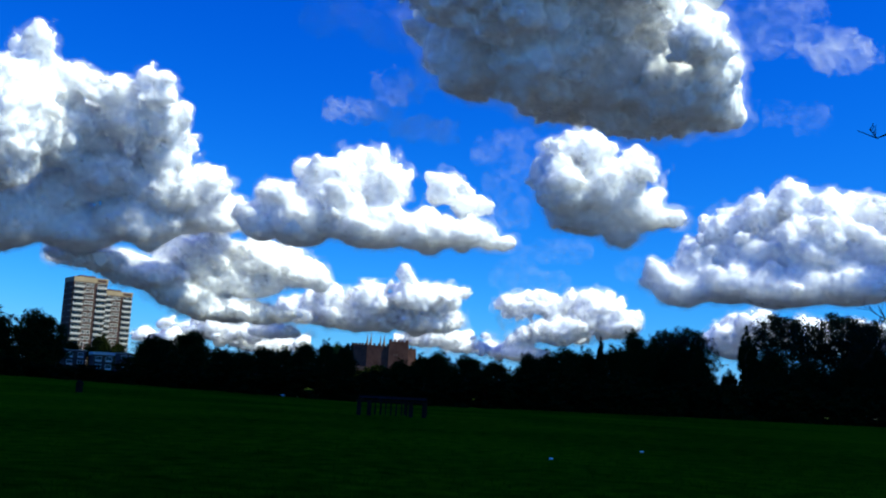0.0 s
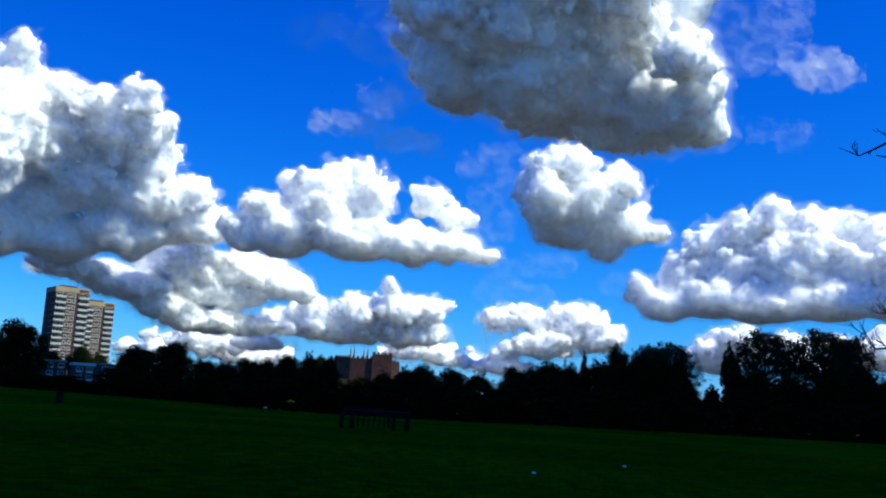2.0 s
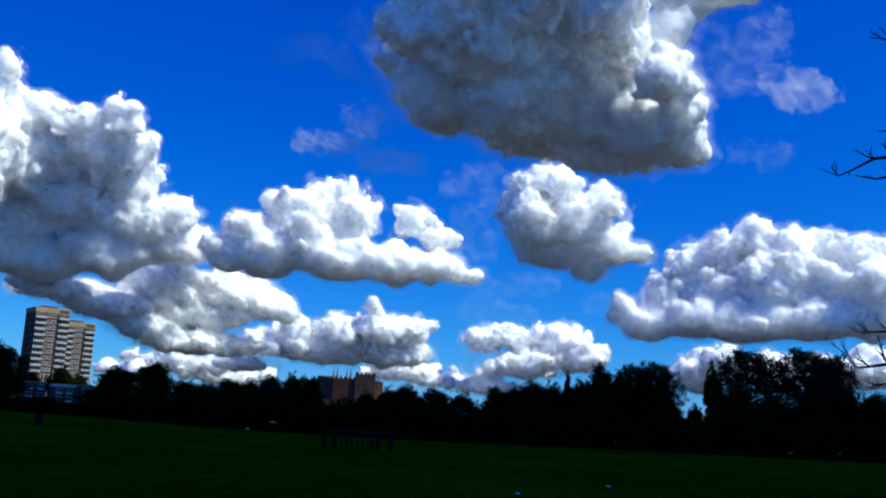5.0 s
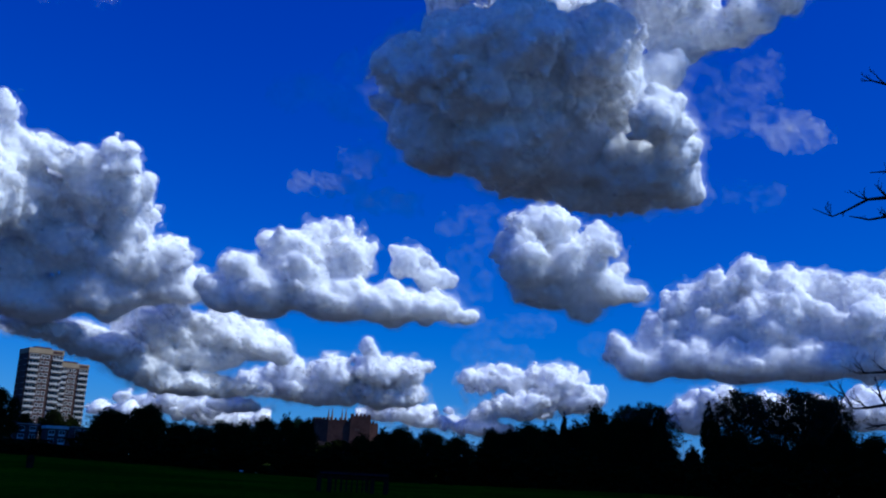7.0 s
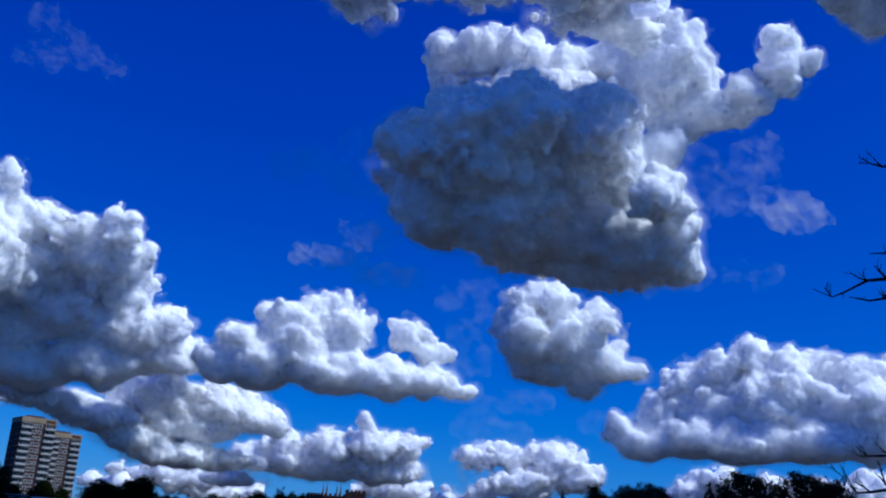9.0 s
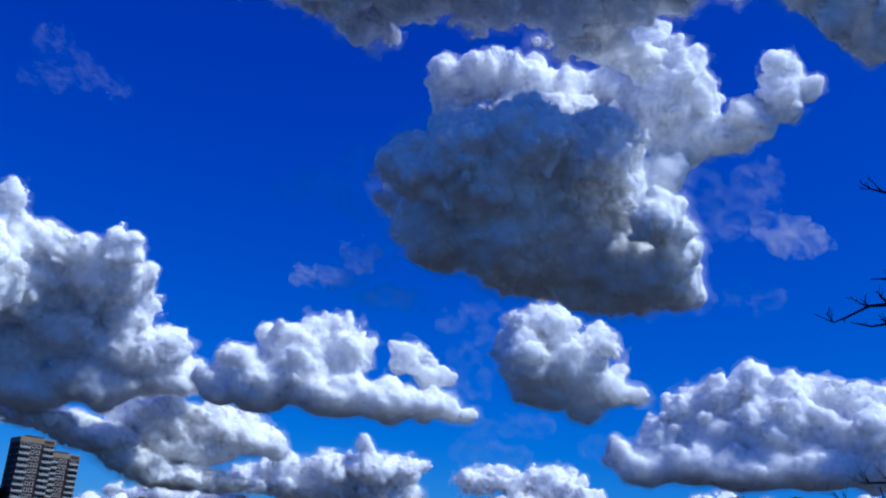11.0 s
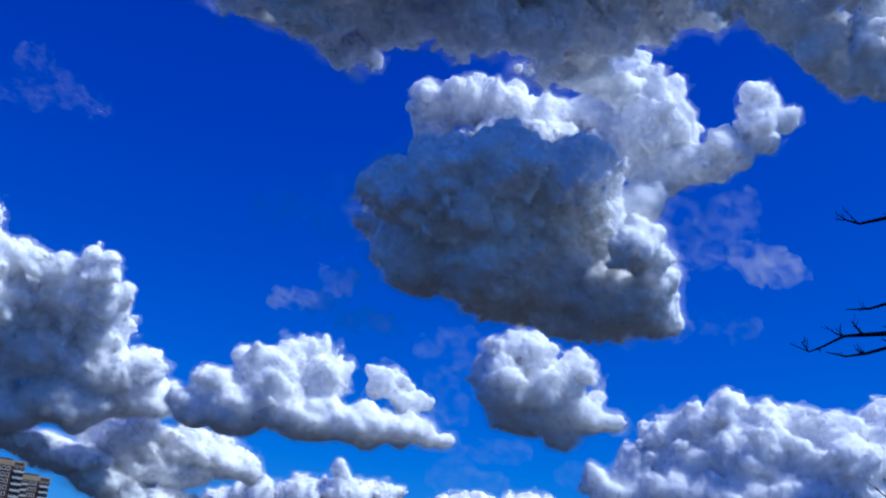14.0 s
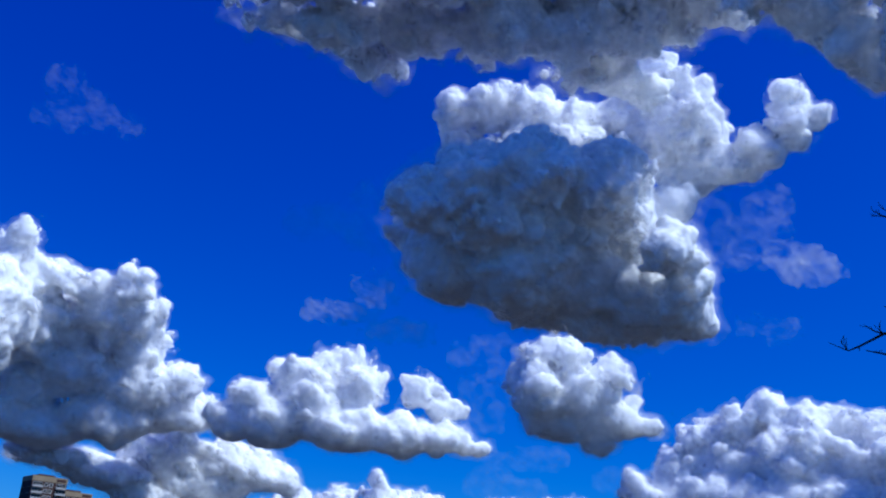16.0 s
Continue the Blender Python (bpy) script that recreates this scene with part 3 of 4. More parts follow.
def tree_meshes(kind, seed):
    """Trunk with limbs, and crown, of a tree 20 m high."""
    rng = np.random.default_rng(seed)
    paths, centres, radii = [], [], []
    if kind == "poplar":
        trunk = [((0, 0, -1.0), 0.38), ((0.1, 0, 6), 0.28), ((0, 0.1, 13), 0.16), ((0, 0, 19), 0.04)]
        paths.append(trunk)
        for i in range(64):
            z = 2.0 + 16.8 * (i + rng.random()) / 64
            w = 2.3 * (1 - abs(z - 8) / 13) ** 0.7
            a = rng.uniform(0, 6.28)
            e = (w * math.cos(a) * 0.6, w * math.sin(a) * 0.6, z + 1.2)
            paths.append([((0, 0, z - 1.0), 0.07), (e, 0.02)])
            centres.append(e)
            radii.append(rng.uniform(0.55, 0.95) * max(0.35, min(1.0, 1.6 * (19.8 - z) / 10)))
        n, size = 12000, 0.2
    else:
        spread, low = {"broad": (5.6, 4.0), "lacy": (6.4, 6.0), "shrub": (7.5, -0.8)}[kind]
        trunk = [((0, 0, -1.0), 0.5), ((0.1, 0.05, low), 0.42), ((0.2, -0.1, 11), 0.26), ((0, 0.1, 17), 0.07)]
        paths.append(trunk)
        for i in range(BOUGHS[kind]):
            z = low + (19.0 - low) * (i + rng.random()) / BOUGHS[kind]
            h = (z - low) / (19.4 - low)
            w = spread * math.sqrt(max(0.03, 1 - h ** 2.6)) * min(1.0, 0.6 + h) * rng.uniform(0.5, 1.08)
            if kind == "shrub":
                w = spread * math.sqrt(max(0.02, 1 - h * h)) * rng.uniform(0.5, 1.05)
            a = i * 2.4 + rng.normal(0, 0.4)
            e = Vector((w * math.cos(a), w * math.sin(a), z))
            s = Vector((0.1, 0, max(low * 0.8, z - 0.75 * w)))
            mid = s.lerp(e, 0.55) + Vector((0, 0, -0.05 * w)) + Vector(rng.normal(0, 0.25, 3))
            paths.append([(s, 0.16), (mid, 0.09), (e, 0.03)])
            r = rng.uniform(1.2, 2.2) if kind != "lacy" else rng.uniform(1.0, 1.7)
            centres.append(tuple(e))
            radii.append(r)
            centres.append(tuple(mid + Vector(rng.normal(0, 0.6, 3))))
            radii.append(r * (0.9 if kind != "lacy" else 0.6))
            for _ in range(2):
                t = e + Vector(rng.normal(0, 1.1, 3))
                paths.append([(mid, 0.05), (t, 0.02)])
                centres.append(tuple(t))
                radii.append(r * 0.6)
        n, size = {"broad": (24000, 0.27), "lacy": (26000, 0.18), "shrub": (3000, 0.72)}[kind]
    V, F = tubes(paths, 5)
    LV, LF = leaf_cloud(rng, centres, radii, n, size)
    return mesh_of("trunk", V, F, M_BARK, True), (LV, LF)


def tree_proto(kind, seed, material, label, group):
    trunk, (LV, LF) = tree_meshes(kind, seed)
    ob = thing({"shrub": "bush"}.get(kind, "tree"), Matrix.Identity(4), label, "bush" if kind == "shrub" else "tree", group)
    hang("trunk", trunk, ob)
    hang("crown", fast_mesh("crown", LV, LF, material), ob)
    return ob


def plant(proto, rows):
    """Rows of azimuth, distance, top's elevation and width in metres; the last takes the prototype itself."""
    for i, (az, d, el, wide) in enumerate(rows):
        g = sight(az, 0, d)
        z = rise(g.x, g.y)
        top = EYE.z + d * math.tan(radians(el))
        h = max(2.0, top - z) / 20.0
        w = wide / 12.0
        m = Matrix.Translation((g.x, g.y, z)) @ pose(0, 0, 0, 0, 0, (az * 97 + i * 61) % 360) @ Matrix.Diagonal((w, w, h, 1))
        if i == len(rows) - 1:
            proto.matrix_basis = m
        else:
            copy_thing(proto, m)


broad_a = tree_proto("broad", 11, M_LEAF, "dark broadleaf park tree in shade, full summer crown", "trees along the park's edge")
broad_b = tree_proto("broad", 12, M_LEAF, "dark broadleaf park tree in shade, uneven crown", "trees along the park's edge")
yellow = tree_proto("broad", 13, M_YELLOW, "yellowing green broadleaf tree beside the castle", "trees along the park's edge")
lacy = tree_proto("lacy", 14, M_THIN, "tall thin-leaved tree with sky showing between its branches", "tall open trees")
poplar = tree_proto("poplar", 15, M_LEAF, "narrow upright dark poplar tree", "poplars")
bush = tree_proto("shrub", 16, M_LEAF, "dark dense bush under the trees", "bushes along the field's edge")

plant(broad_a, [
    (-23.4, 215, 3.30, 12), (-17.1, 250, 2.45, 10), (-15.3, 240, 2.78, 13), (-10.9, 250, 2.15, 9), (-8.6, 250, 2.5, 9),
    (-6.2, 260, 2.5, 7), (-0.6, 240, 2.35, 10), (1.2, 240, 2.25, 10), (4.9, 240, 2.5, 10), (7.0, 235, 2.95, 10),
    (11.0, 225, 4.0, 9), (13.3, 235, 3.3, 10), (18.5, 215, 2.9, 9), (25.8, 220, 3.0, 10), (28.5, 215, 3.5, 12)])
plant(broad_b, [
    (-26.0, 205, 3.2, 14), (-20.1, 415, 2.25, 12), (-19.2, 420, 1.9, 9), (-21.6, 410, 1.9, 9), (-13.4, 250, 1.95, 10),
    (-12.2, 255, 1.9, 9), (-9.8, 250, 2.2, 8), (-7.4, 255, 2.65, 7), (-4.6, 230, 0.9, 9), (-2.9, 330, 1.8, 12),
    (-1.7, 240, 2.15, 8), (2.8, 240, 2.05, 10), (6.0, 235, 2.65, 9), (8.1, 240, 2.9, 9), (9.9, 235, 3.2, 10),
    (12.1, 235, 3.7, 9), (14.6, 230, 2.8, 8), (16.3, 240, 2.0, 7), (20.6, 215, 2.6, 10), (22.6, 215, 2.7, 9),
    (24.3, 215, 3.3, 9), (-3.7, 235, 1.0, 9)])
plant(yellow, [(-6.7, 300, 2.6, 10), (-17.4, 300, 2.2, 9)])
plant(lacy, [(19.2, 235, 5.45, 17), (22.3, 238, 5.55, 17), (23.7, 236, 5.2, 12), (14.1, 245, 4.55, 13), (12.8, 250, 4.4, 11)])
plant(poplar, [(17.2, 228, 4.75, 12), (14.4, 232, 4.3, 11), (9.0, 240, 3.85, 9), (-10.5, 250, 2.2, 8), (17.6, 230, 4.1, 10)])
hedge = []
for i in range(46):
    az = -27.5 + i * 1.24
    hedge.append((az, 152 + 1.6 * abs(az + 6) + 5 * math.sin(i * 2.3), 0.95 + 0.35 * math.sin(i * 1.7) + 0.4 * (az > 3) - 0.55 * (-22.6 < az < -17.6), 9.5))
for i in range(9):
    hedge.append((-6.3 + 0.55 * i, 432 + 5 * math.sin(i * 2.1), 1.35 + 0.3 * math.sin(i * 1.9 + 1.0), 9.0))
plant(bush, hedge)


# ---- tower blocks ----
def tower(m, storeys, label):
    """A slab block: brick faces, white balcony fronts at both ends of the front, paired square windows between."""
    ob = thing("tower_block", m @ Matrix.Diagonal((0.91, 0.91, 1, 1)), label, "building", "tower blocks")
    W, D, S = 17.0, 16.0, 2.72
    H = storeys * S
    part("wall", boxes((-W / 2, -D / 2, -3, W / 2, D / 2, H)), M_BRICK, ob)
    part("roof", boxes((-W / 2 - 0.15, -D / 2 - 0.15, H, W / 2 + 0.15, D / 2 + 0.15, H + 2.3), bevel=0.06), M_BEIGE, ob, "buff concrete top band")
    part("plant_room", boxes((-4, -2, H + 2.3, 4, 5, H + 3.6), bevel=0.05), M_BRICK, ob)
    part("louvre", boxes((W / 2 - 5.4, -D / 2 - 0.24, H + 0.5, W / 2 - 0.7, -D / 2 - 0.16, H + 1.7)), M_BRICK, ob)
    for x, h in ((-1.5, 3.2), (3.0, 4.6), (5.5, 2.4)):
        part("antenna", boxes((x - 0.06, 0.94, H + 2.3, x + 0.06, 1.06, H + 3.6 + h), (x - 0.5, 0.97, H + 3 + h, x + 0.5, 1.03, H + 3.1 + h)), M_STEEL, ob)
    panel = slab = pane = frame_me = glass = side = None
    for s in range(storeys):
        z = s * S
        for x0, x1 in ((-W / 2 + 0.3, -W / 2 + 5.4), (W / 2 - 5.3, W / 2 - 0.3)):
            if panel is None:
                y = -D / 2
                bm = boxes((-2.5, y - 0.95, 0.2, 2.5, y - 0.85, 0.8), (-2.5, y - 0.85, 0.05, -2.4, y, 1.15), (2.4, y - 0.85, 0.05, 2.5, y, 1.15), (-0.06, y - 0.94, 0.05, 0.06, y - 0.86, 1.15), (-2.4, y - 0.94, 1.08, 2.4, y - 0.86, 1.15), bevel=0.02)
                panel = part("balcony_front", bm, M_WHITE, ob, "white balcony panel").data
                slab = part("balcony_slab", boxes((-2.6, y - 1.0, -0.12, 2.6, y, 0.05)), M_SLAB, ob).data
                bm = boxes((-2.1, y - 0.06, 0.9, 2.1, y + 0.02, 2.3))
                pane = part("window", bm, M_PANE, ob).data
                bm = boxes((-2.2, y - 0.10, 2.28, 2.2, y, 2.4), (-0.75, y - 0.10, 0.9, -0.6, y, 2.3), (0.7, y - 0.10, 0.9, 0.85, y, 2.3), (-2.2, y - 0.1, 0.9, -2.08, y, 2.3), (2.08, y - 0.1, 0.9, 2.2, y, 2.3))
                frame_me = part("window_frame", bm, M_WHITE, ob).data
                first = [o for o in ob.children if o.data in (panel, slab, pane, frame_me)]
                for o in first:
                    o.matrix_basis = Matrix.Translation(((x0 + x1) / 2, 0, z))
            else:
                t = Matrix.Translation(((x0 + x1) / 2, 0, z))
                for nm, me in (("balcony_front", panel), ("balcony_slab", slab), ("window", pane), ("window_frame", frame_me)):
                    hang(nm, me, ob, "white balcony panel" if nm == "balcony_front" else "", t)
        for x in (-1.55, 0.85):
            if glass is None:
                y = -D / 2
                glass = part("pane", boxes((-0.62, y - 0.03, 0.78, 0.62, y + 0.02, 2.02)), M_PANE, ob).data
                side = part("square_frame", boxes((-0.85, y - 0.12, 0.55, 0.85, y, 0.78), (-0.85, y - 0.12, 2.02, 0.85, y, 2.25), (-0.85, y - 0.12, 0.78, -0.62, y, 2.02), (0.62, y - 0.12, 0.78, 0.85, y, 2.02)), M_WHITE, ob, "white square window surround").data
                for o in ob.children:
                    if o.data in (glass, side):
                        o.matrix_basis = Matrix.Translation((x, 0, z))
            else:
                hang("pane", glass, ob, "", Matrix.Translation((x, 0, z)))
                hang("square_frame", side, ob, "white square window surround", Matrix.Translation((x, 0, z)))
        turn = pose(0, 0, z, 0, 0, -90)
        for x in (-5.4, 5.0):
            t = turn @ Matrix.Translation((x, 0, 0))
            for nm, me in (("balcony_slab", slab), ("window", pane)):
                hang(nm, me, ob, "", t)
    return ob


def stand(az, d, turn, z=None):
    p = sight(az, 0, d)
    return pose(p.x, p.y, rise(p.x, p.y) if z is None else z, 0, 0, turn)


tower(stand(-21.22, 478, 38, 4.2), 15, "tall maroon brick tower block with white balconies and buff top")
tower(stand(-19.74, 520, 38, 5.0), 14, "second brick tower block with white balconies and buff top")


def low_block(m, w, storeys, label, fascia):
    ob = thing("low_building", m, label, "building", "low flats before the towers")
    D, S = 9.0, 2.8
    H = S * storeys
    part("wall", boxes((-w / 2, -D / 2, -2, w / 2, D / 2, H)), M_BRICK, ob)
    part("roof", boxes((-w / 2 - 0.3, -D / 2 - 0.3, H, w / 2 + 0.3, D / 2 + 0.3, H + (1.0 if fascia else 0.35)), bevel=0.04), M_WHITE if fascia else M_SLAB, ob)
    n = max(2, int(w / 2.6))
    for s in range(storeys):
        for i in range(n):
            x, z, y = -w / 2 + w * (i + 0.5) / n, s * S, -D / 2
            win = part("window", boxes((x - 1.05, y - 0.08, z + 0.35, x + 1.05, y + 0.02, z + 0.95), (x - 1.05, y - 0.08, z + 2.1, x + 1.05, y + 0.02, z + 2.25),
                                       (x - 1.05, y - 0.08, z + 0.95, x - 0.9, y + 0.02, z + 2.1), (x + 0.9, y - 0.08, z + 0.95, x + 1.05, y + 0.02, z + 2.1),
                                       (x - 0.06, y - 0.08, z + 0.95, x + 0.06, y + 0.02, z + 2.1)), M_WHITE, ob, "white window frame")
            part("pane", boxes((x - 0.9, y - 0.03, z + 0.95, x + 0.9, y + 0.01, z + 2.1)), M_PANE, win)
    return ob


low_block(stand(-21.5, 380, 30, 5.2), 7.5, 2, "two-storey brick flats with white windows", False)
low_block(stand(-20.0, 370, 30, 4.0), 7.0, 2, "brick hall with a white roof fascia", True)
low_block(stand(-18.5, 385, 30, 5.2), 9.0, 2, "two-storey dark flats with pale window bands", False)


# ---- castle and church ----
def merlons(wall, x0, y0, x1, y1, z, size=1.0, gap=0.8, thick=0.7):
    """Single upright blocks along the top of a wall."""
    n = max(2, int(math.hypot(x1 - x0, y1 - y0) / (size + gap)))
    a = math.degrees(math.atan2(y1 - y0, x1 - x0))
    for i in range(n):
        t = (i + 0.5) / n
        m = pose(x0 + (x1 - x0) * t, y0 + (y1 - y0) * t, z, 0, 0, a)
        bm = boxes((-size / 2, -thick / 2, 0, size / 2, thick / 2, 1.0), bevel=0.05)
        part("merlon", bm, M_STONE, wall).matrix_basis = m


def castle():
    """A many-sided shell keep with a square turret on a wooded mound."""
    c = sight(-3.95, 0, 470)
    ob = thing("castle_keep", pose(c.x, c.y, 0, 0, 0, 4), "red sandstone castle keep with battlements on a mound", "castle")
    pts = [(-16, -5), (-8, -11), (3, -12.5), (10, -10), (16, -3), (15, 8), (5, 14), (-9, 12)]
    z0, z1 = 9.0, 23.3
    for i, (x0, y0) in enumerate(pts):
        x1, y1 = pts[(i + 1) % len(pts)]
        bm = bmesh.new()
        k = 0.90
        top = z1 - (1.2 if i in (3, 4) else 0.0)
        vs = [bm.verts.new(p) for p in ((x0, y0, z0), (x1, y1, z0), (x1, y1, top), (x0, y0, top),
                                        (x0 * k, y0 * k, z0), (x1 * k, y1 * k, z0), (x1 * k, y1 * k, top), (x0 * k, y0 * k, top))]
        for f in ((0, 1, 2, 3), (5, 4, 7, 6), (3, 2, 6, 7), (1, 0, 4, 5), (0, 3, 7, 4), (2, 1, 5, 6)):
            bm.faces.new([vs[j] for j in f])
        bmesh.ops.recalc_face_normals(bm, faces=bm.faces)
        wall = part("curtain_wall", bm, M_STONE, ob)
        merlons(wall, x0 * 0.97, y0 * 0.97, x1 * 0.97, y1 * 0.97, top)
    turret = part("turret", boxes((2.3, -13.6, z0, 11.8, -5.0, z1 + 2.2), bevel=0.1), M_STONE, ob, "square sandstone turret")
    for a in ((2.5, -13.2, 11.6, -13.2), (11.4, -13.2, 11.4, -5.2), (2.7, -13.2, 2.7, -5.2), (2.5, -5.4, 11.6, -5.4)):
        merlons(turret, *a, z1 + 2.2)
    for x, z in ((5.2, 18.6), (6.4, 18.6)):
        part("window", boxes((x - 0.4, -13.72, z, x + 0.4, -13.55, z + 1.1)), M_PALE, turret, "pale stone window")
    part("terrace_wall", boxes((-16.5, -14.5, 8.0, 0.5, -13.3, 12.4), bevel=0.1), M_PALE, ob, "paler lower stone wall")
    part("string_course", boxes((-16.8, -14.7, 12.4, 0.8, -13.2, 12.8), bevel=0.05), M_PALE, ob)
    part("flagpole", boxes((8.0, -9.1, z1 + 2.2, 8.16, -8.94, z1 + 8.0)), M_STEEL, ob)
    return ob


castle()


def church():
    c = sight(-4.45, 0, 640)
    ob = thing("church_tower", pose(c.x, c.y, 0, 0, 0, 20), "grey stone church tower with slender corner pinnacles", "church")
    part("wall", boxes((-5, -5, 0, 5, 5, 29.5), bevel=0.2), M_SPIRE, ob)
    for x, y in ((-4.6, -4.6), (4.6, -4.6), (4.6, 4.6), (-4.6, 4.6)):
        bm = bmesh.new()
        bmesh.ops.create_cone(bm, cap_ends=True, segments=6, radius1=1.1, radius2=0.05, depth=9.0, matrix=Matrix.Translation((x, y, 35.0)))
        box(bm, x - 0.8, y - 0.8, 28.0, x + 0.8, y + 0.8, 30.6)
        part("pinnacle", bm, M_SPIRE, ob)


church()


# ---- things on the meadow ----
def fence_pen():
    """A low timber railing with stout posts, with a dull blue bench panel behind."""
    g = sight(-3.25, 0, 66)
    ob = thing("timber_railing", pose(g.x, g.y, rise(g.x, g.y), 0, 0, 3), "low dark timber railing with stout posts on the grass", "railing")
    for x in (-2.25, -1.55, 1.3, 2.2):
        part("post", boxes((x - 0.15, -0.15, -0.3, x + 0.15, 0.15, 1.05), bevel=0.02), M_WOOD, ob)
    for i in range(7):
        x = -1.15 + i * 0.36
        part("baluster", boxes((x - 0.05, -0.05, 0.05, x + 0.05, 0.05, 0.95), bevel=0.01), M_WOOD, ob)
    part("top_rail", boxes((-2.4, -0.09, 0.95, 2.35, 0.09, 1.06), bevel=0.02), M_WOOD, ob)
    g = sight(-3.2, 0, 72)
    sh = thing("park_shelter", pose(g.x, g.y, rise(g.x, g.y), 0, 0, 3), "low park shelter with a dull blue fascia", "shelter")
    for x in (-2.5, -0.9, 0.9, 2.5):
        part("post", boxes((x - 0.07, -0.07, -0.3, x + 0.07, 0.07, 1.2), bevel=0.01), M_WOOD, sh)
    part("fascia", boxes((-2.5, -0.1, 1.15, 2.5, 0.0, 1.3), bevel=0.02), M_BLUE, sh)
    part("roof", boxes((-2.6, -0.15, 1.3, 2.6, 1.8, 1.36), bevel=0.02), M_WOOD, sh)


fence_pen()


def litter_bin():
    g = sight(-21.0, 0, 95)
    ob = thing("litter_bin", pose(g.x, g.y, rise(g.x, g.y)), "dark round park litter bin on the grass", "bin")
    bm = bmesh.new()
    bmesh.ops.create_cone(bm, cap_ends=True, segments=20, radius1=0.3, radius2=0.34, depth=0.9, matrix=Matrix.Translation((0, 0, 0.45)))
    part("body", bm, M_WOOD, ob)
    bm = bmesh.new()
    bmesh.ops.create_cone(bm, cap_ends=True, segments=20, radius1=0.36, radius2=0.12, depth=0.25, matrix=Matrix.Translation((0, 0, 1.02)))
    part("lid", bm, M_WOOD, ob)


litter_bin()


def street_lamp():
    g = sight(15.8, 0, 215)
    z = rise(g.x, g.y)
    top = EYE.z + 215 * math.tan(radians(2.45))
    ob = thing("street_lamp", pose(g.x, g.y, z), "tall grey street lamp with one arm", "lamp")
    V, F = tubes([[((0, 0, -0.3), 0.1), ((0, 0, 3), 0.08), ((0, 0, top - z), 0.05)]], 8)
    hang("pole", mesh_of("pole", V, F, M_STEEL, True), ob)
    V, F = tubes([[((0, 0, top - z - 0.05), 0.05), ((0.7, 0, top - z + 0.15), 0.04), ((1.3, 0, top - z + 0.18), 0.04)]], 6)
    hang("arm", mesh_of("arm", V, F, M_STEEL, True), ob)
    part("lantern", boxes((1.1, -0.14, top - z + 0.12, 1.9, 0.14, top - z + 0.28), bevel=0.04), M_STEEL, ob)


street_lamp()


def scrap(az, d, s, seed):
    rng = random.Random(seed)
    g = sight(az, 0, d)
    ob = thing("paper_scrap", pose(g.x, g.y, rise(g.x, g.y) + 0.02, 0, 0, rng.uniform(0, 360)), "crumpled white paper litter on the grass", "litter", "litter on the meadow")
    bm = bmesh.new()
    bmesh.ops.create_icosphere(bm, subdivisions=2, radius=s)
    for v in bm.verts:
        v.co = Vector((v.co.x * 1.4, v.co.y, v.co.z * 0.5 + s * 0.4)) * rng.uniform(0.75, 1.2)
    part("crumpled_sheet", bm, M_PAPER, ob)


scrap(6.27, 26.5, 0.06, 1)
scrap(11.46, 33.5, 0.06, 2)
scrap(-9.7, 150, 0.3, 3)
scrap(-8.84, 150, 0.24, 4)


# ---- the near bare tree whose branches reach into view ----
def twigs(rng, path, depth, paths, length, spread=0.8):
    """Side shoots along a branch path."""
    n = len(path)
    for i in range(1, n - 1):
        if rng.random() < 0.25 and depth < 2:
            continue
        p, r = Vector(path[i][0]), path[i][1]
        way = (Vector(path[i + 1][0]) - Vector(path[i - 1][0])).normalized()
        side = Vector(rng.normal(0, 1, 3))
        side = (side - way * side.dot(way)).normalized()
        if side.z < 0 and rng.random() < 0.65:
            side.z = -side.z
        goal = (way * 0.8 + side * spread).normalized()
        ln = length * rng.uniform(0.5, 1.15)
        kid = [(p, r * 0.75)]
        for k in range(1, 6):
            goal = (goal + Vector(rng.normal(0, 0.16, 3)) + Vector((0, 0, 0.08))).normalized()
            p = p + goal * (ln / 5)
            kid.append((p, max(0.0022, r * 0.75 * (1 - k / 6))))
        paths.append(kid)
        if depth:
            twigs(rng, kid, depth - 1, paths, length * 0.5, spread)


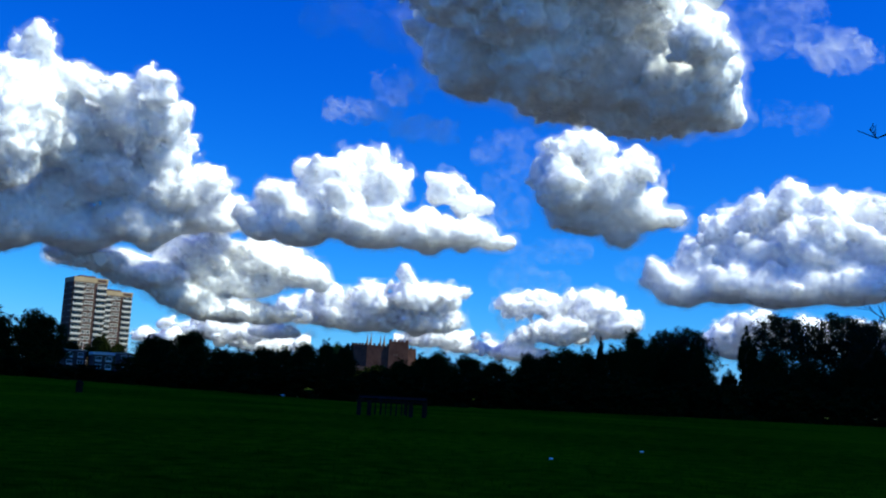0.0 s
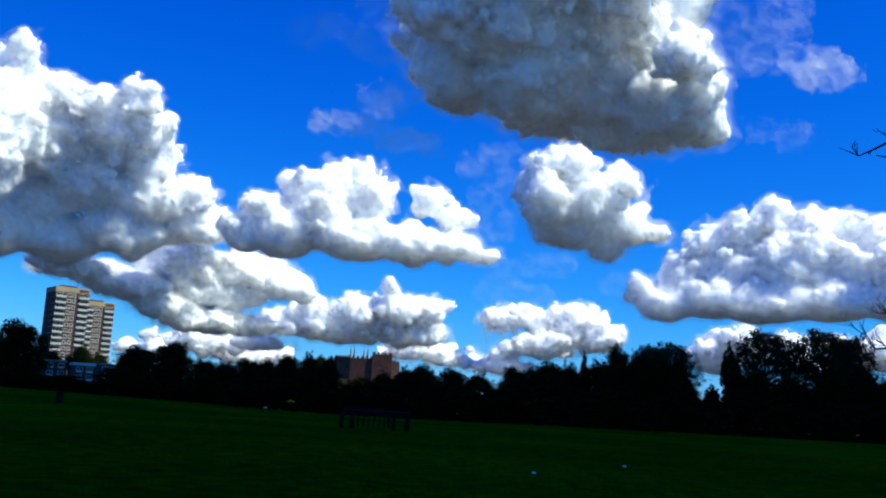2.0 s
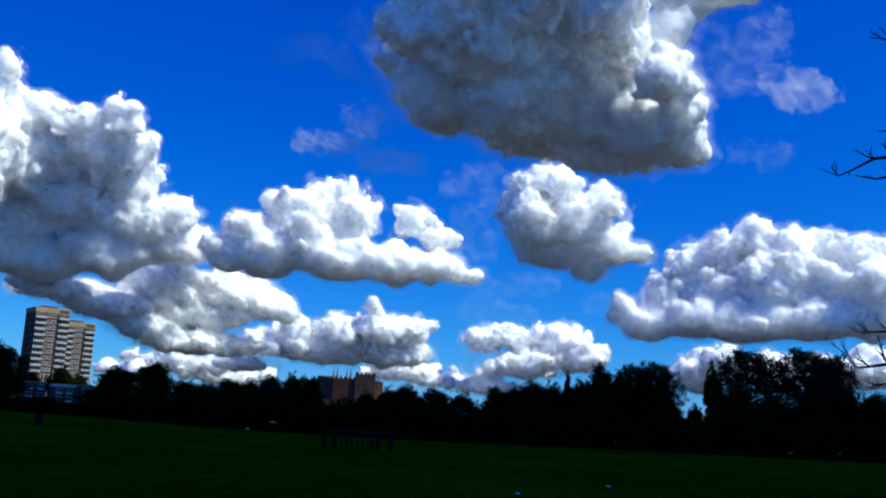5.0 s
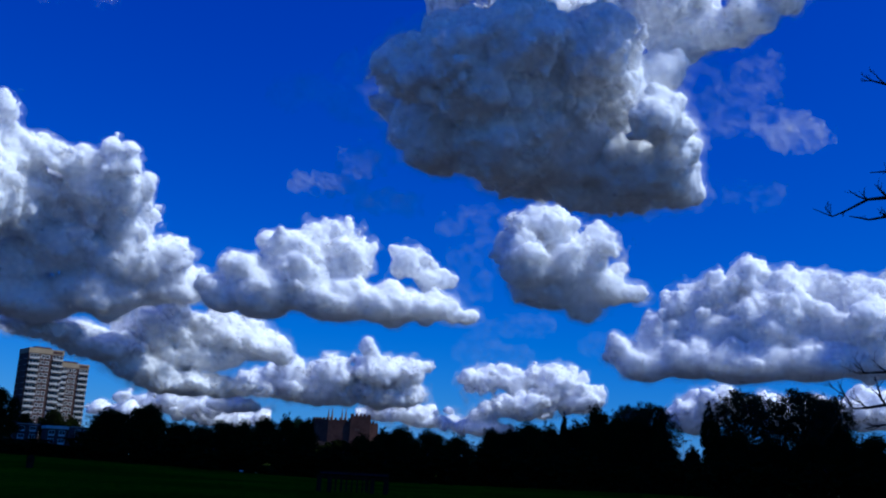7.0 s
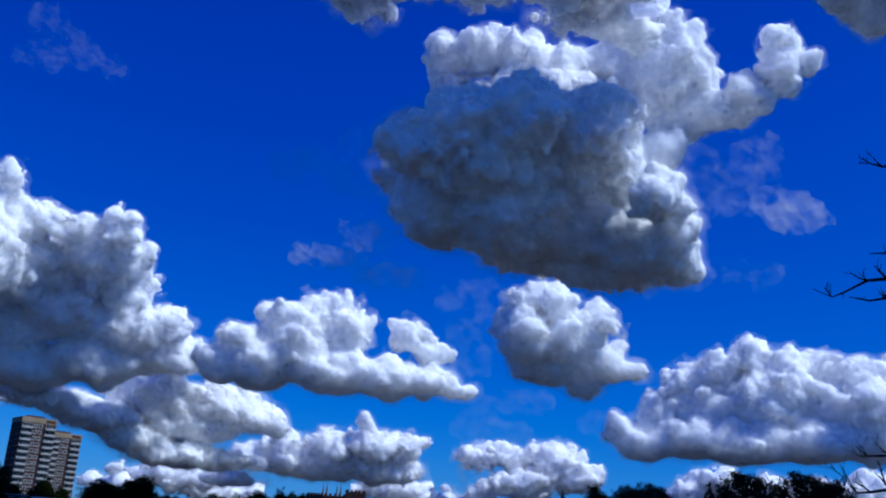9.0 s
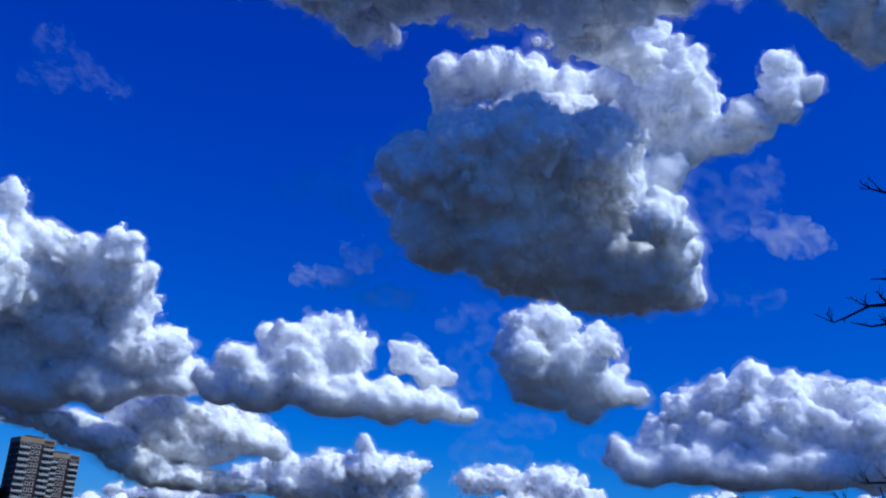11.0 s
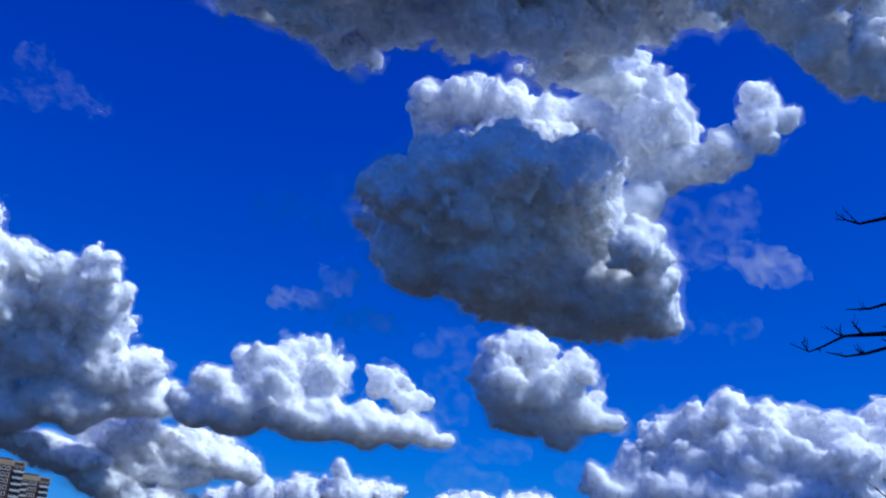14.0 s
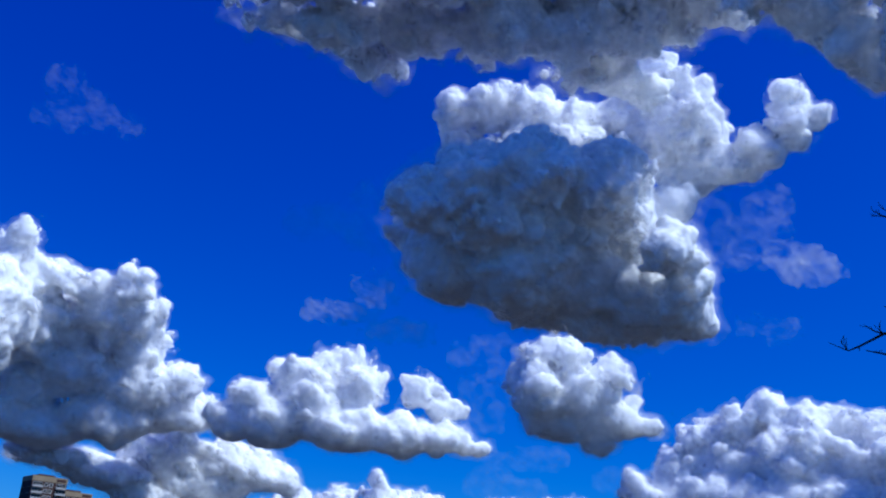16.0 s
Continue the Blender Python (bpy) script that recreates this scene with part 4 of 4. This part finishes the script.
def near_tree():
    rng = np.random.default_rng(5)
    d = 9.0
    root = sight(37.0, 0, d + 0.3)
    root.z = rise(root.x, root.y)
    ob = thing("bare_tree", pose(root.x, root.y, root.z), "bare dark branches of a tree close at hand", "tree")
    to = lambda az, el, k=1.0: sight(az, el, d * k) - root
    V, F = tubes([[((0, 0, -0.3), 0.24), ((0.02, 0, 1.0), 0.19), ((-0.05, 0.05, 2.4), 0.15), ((0.05, 0, 4.2), 0.10), ((0.0, 0.05, 6.2), 0.04)]], 12)
    hang("trunk", mesh_of("trunk", V, F, M_BARK, True), ob)
    guides = [
        [(36.5, 13, 0.05), (31.5, 15.6, 0.032), (29.0, 16.0, 0.024), (27.1, 16.15, 0.018), (26.3, 16.0, 0.013), (25.1, 15.5, 0.009), (24.3, 15.2, 0.006), (23.2, 15.7, 0.003)],
        [(30.5, 15.7, 0.024), (28.8, 15.4, 0.018), (27.3, 15.0, 0.013), (26.2, 14.9, 0.009), (25.2, 15.1, 0.004)],
        [(36.8, 18, 0.045), (32.0, 18.6, 0.028), (29.3, 17.9, 0.018), (27.6, 17.4, 0.010), (26.4, 17.5, 0.004)],
        [(36.9, 22, 0.045), (32.0, 22.8, 0.028), (29.4, 22.4, 0.018), (27.6, 22.1, 0.011), (26.9, 22.3, 0.007), (26.2, 22.6, 0.003)],
        [(36.6, 3, 0.05), (31.5, 3.6, 0.034), (28.6, 4.4, 0.024), (26.6, 4.7, 0.016), (25.6, 4.6, 0.012), (24.9, 4.6, 0.008), (24.5, 5.2, 0.006), (24.1, 5.95, 0.003)],
        [(36.6, 5.5, 0.045), (31.5, 6.8, 0.03), (28.4, 6.9, 0.02), (26.6, 6.5, 0.012), (25.6, 6.4, 0.008), (25.0, 7.0, 0.003)],
        [(36.6, 2.0, 0.04), (31.0, 2.4, 0.026), (28.0, 3.2, 0.016), (26.4, 3.8, 0.010), (25.6, 3.5, 0.004)]]
    for gd in guides:
        path = [(to(a, e) + Vector(rng.normal(0, 0.012, 3)), r) for a, e, r in gd]
        V, F = tubes([path], 7)
        limb = hang("branch", mesh_of("branch", V, F, M_TWIG, True), ob)
        kids = []
        reach = 0.30 if gd[0][1] < 7 else 0.17
        twigs(rng, path, 1, kids, reach, 0.7)
        twigs(rng, path[1:], 1, kids, reach * 0.8, 0.9)
        V, F = tubes(kids, 5)
        tagged(hang("twig_spray", mesh_of("twig_spray", V, F, M_TWIG, True), limb), kind="stuff")


near_tree()


# ---- grass tufts near the viewer ----
def tufts():
    rng = np.random.default_rng(8)
    n = 60000
    d = 12.0 + 60.0 * rng.random(n) ** 1.5
    az = np.radians(rng.uniform(-30, 30, n))
    x, y = d * np.sin(az), d * np.cos(az)
    z = np.array([rise(a, b) for a, b in zip(x, y)])
    h = rng.uniform(0.03, 0.09, n)
    w = rng.uniform(0.004, 0.012, n)
    t = rng.uniform(0, 6.28, n)
    lean = rng.normal(0, 0.05, (n, 2))
    dx, dy = w * np.cos(t), w * np.sin(t)
    V = np.stack([np.stack([x - dx, y - dy, z - 0.02], 1), np.stack([x + dx, y + dy, z - 0.02], 1),
                  np.stack([x + lean[:, 0] + dx * 0.2, y + lean[:, 1] + dy * 0.2, z + h], 1),
                  np.stack([x + lean[:, 0] - dx * 0.2, y + lean[:, 1] - dy * 0.2, z + h], 1)], 1).reshape(-1, 3)
    ob = new("grass", fast_mesh("grass", V, np.arange(4 * n).reshape(-1, 4), M_BLADE))
    tagged(ob, "short dark green meadow grass tufts", "grass", kind="stuff")


tufts()
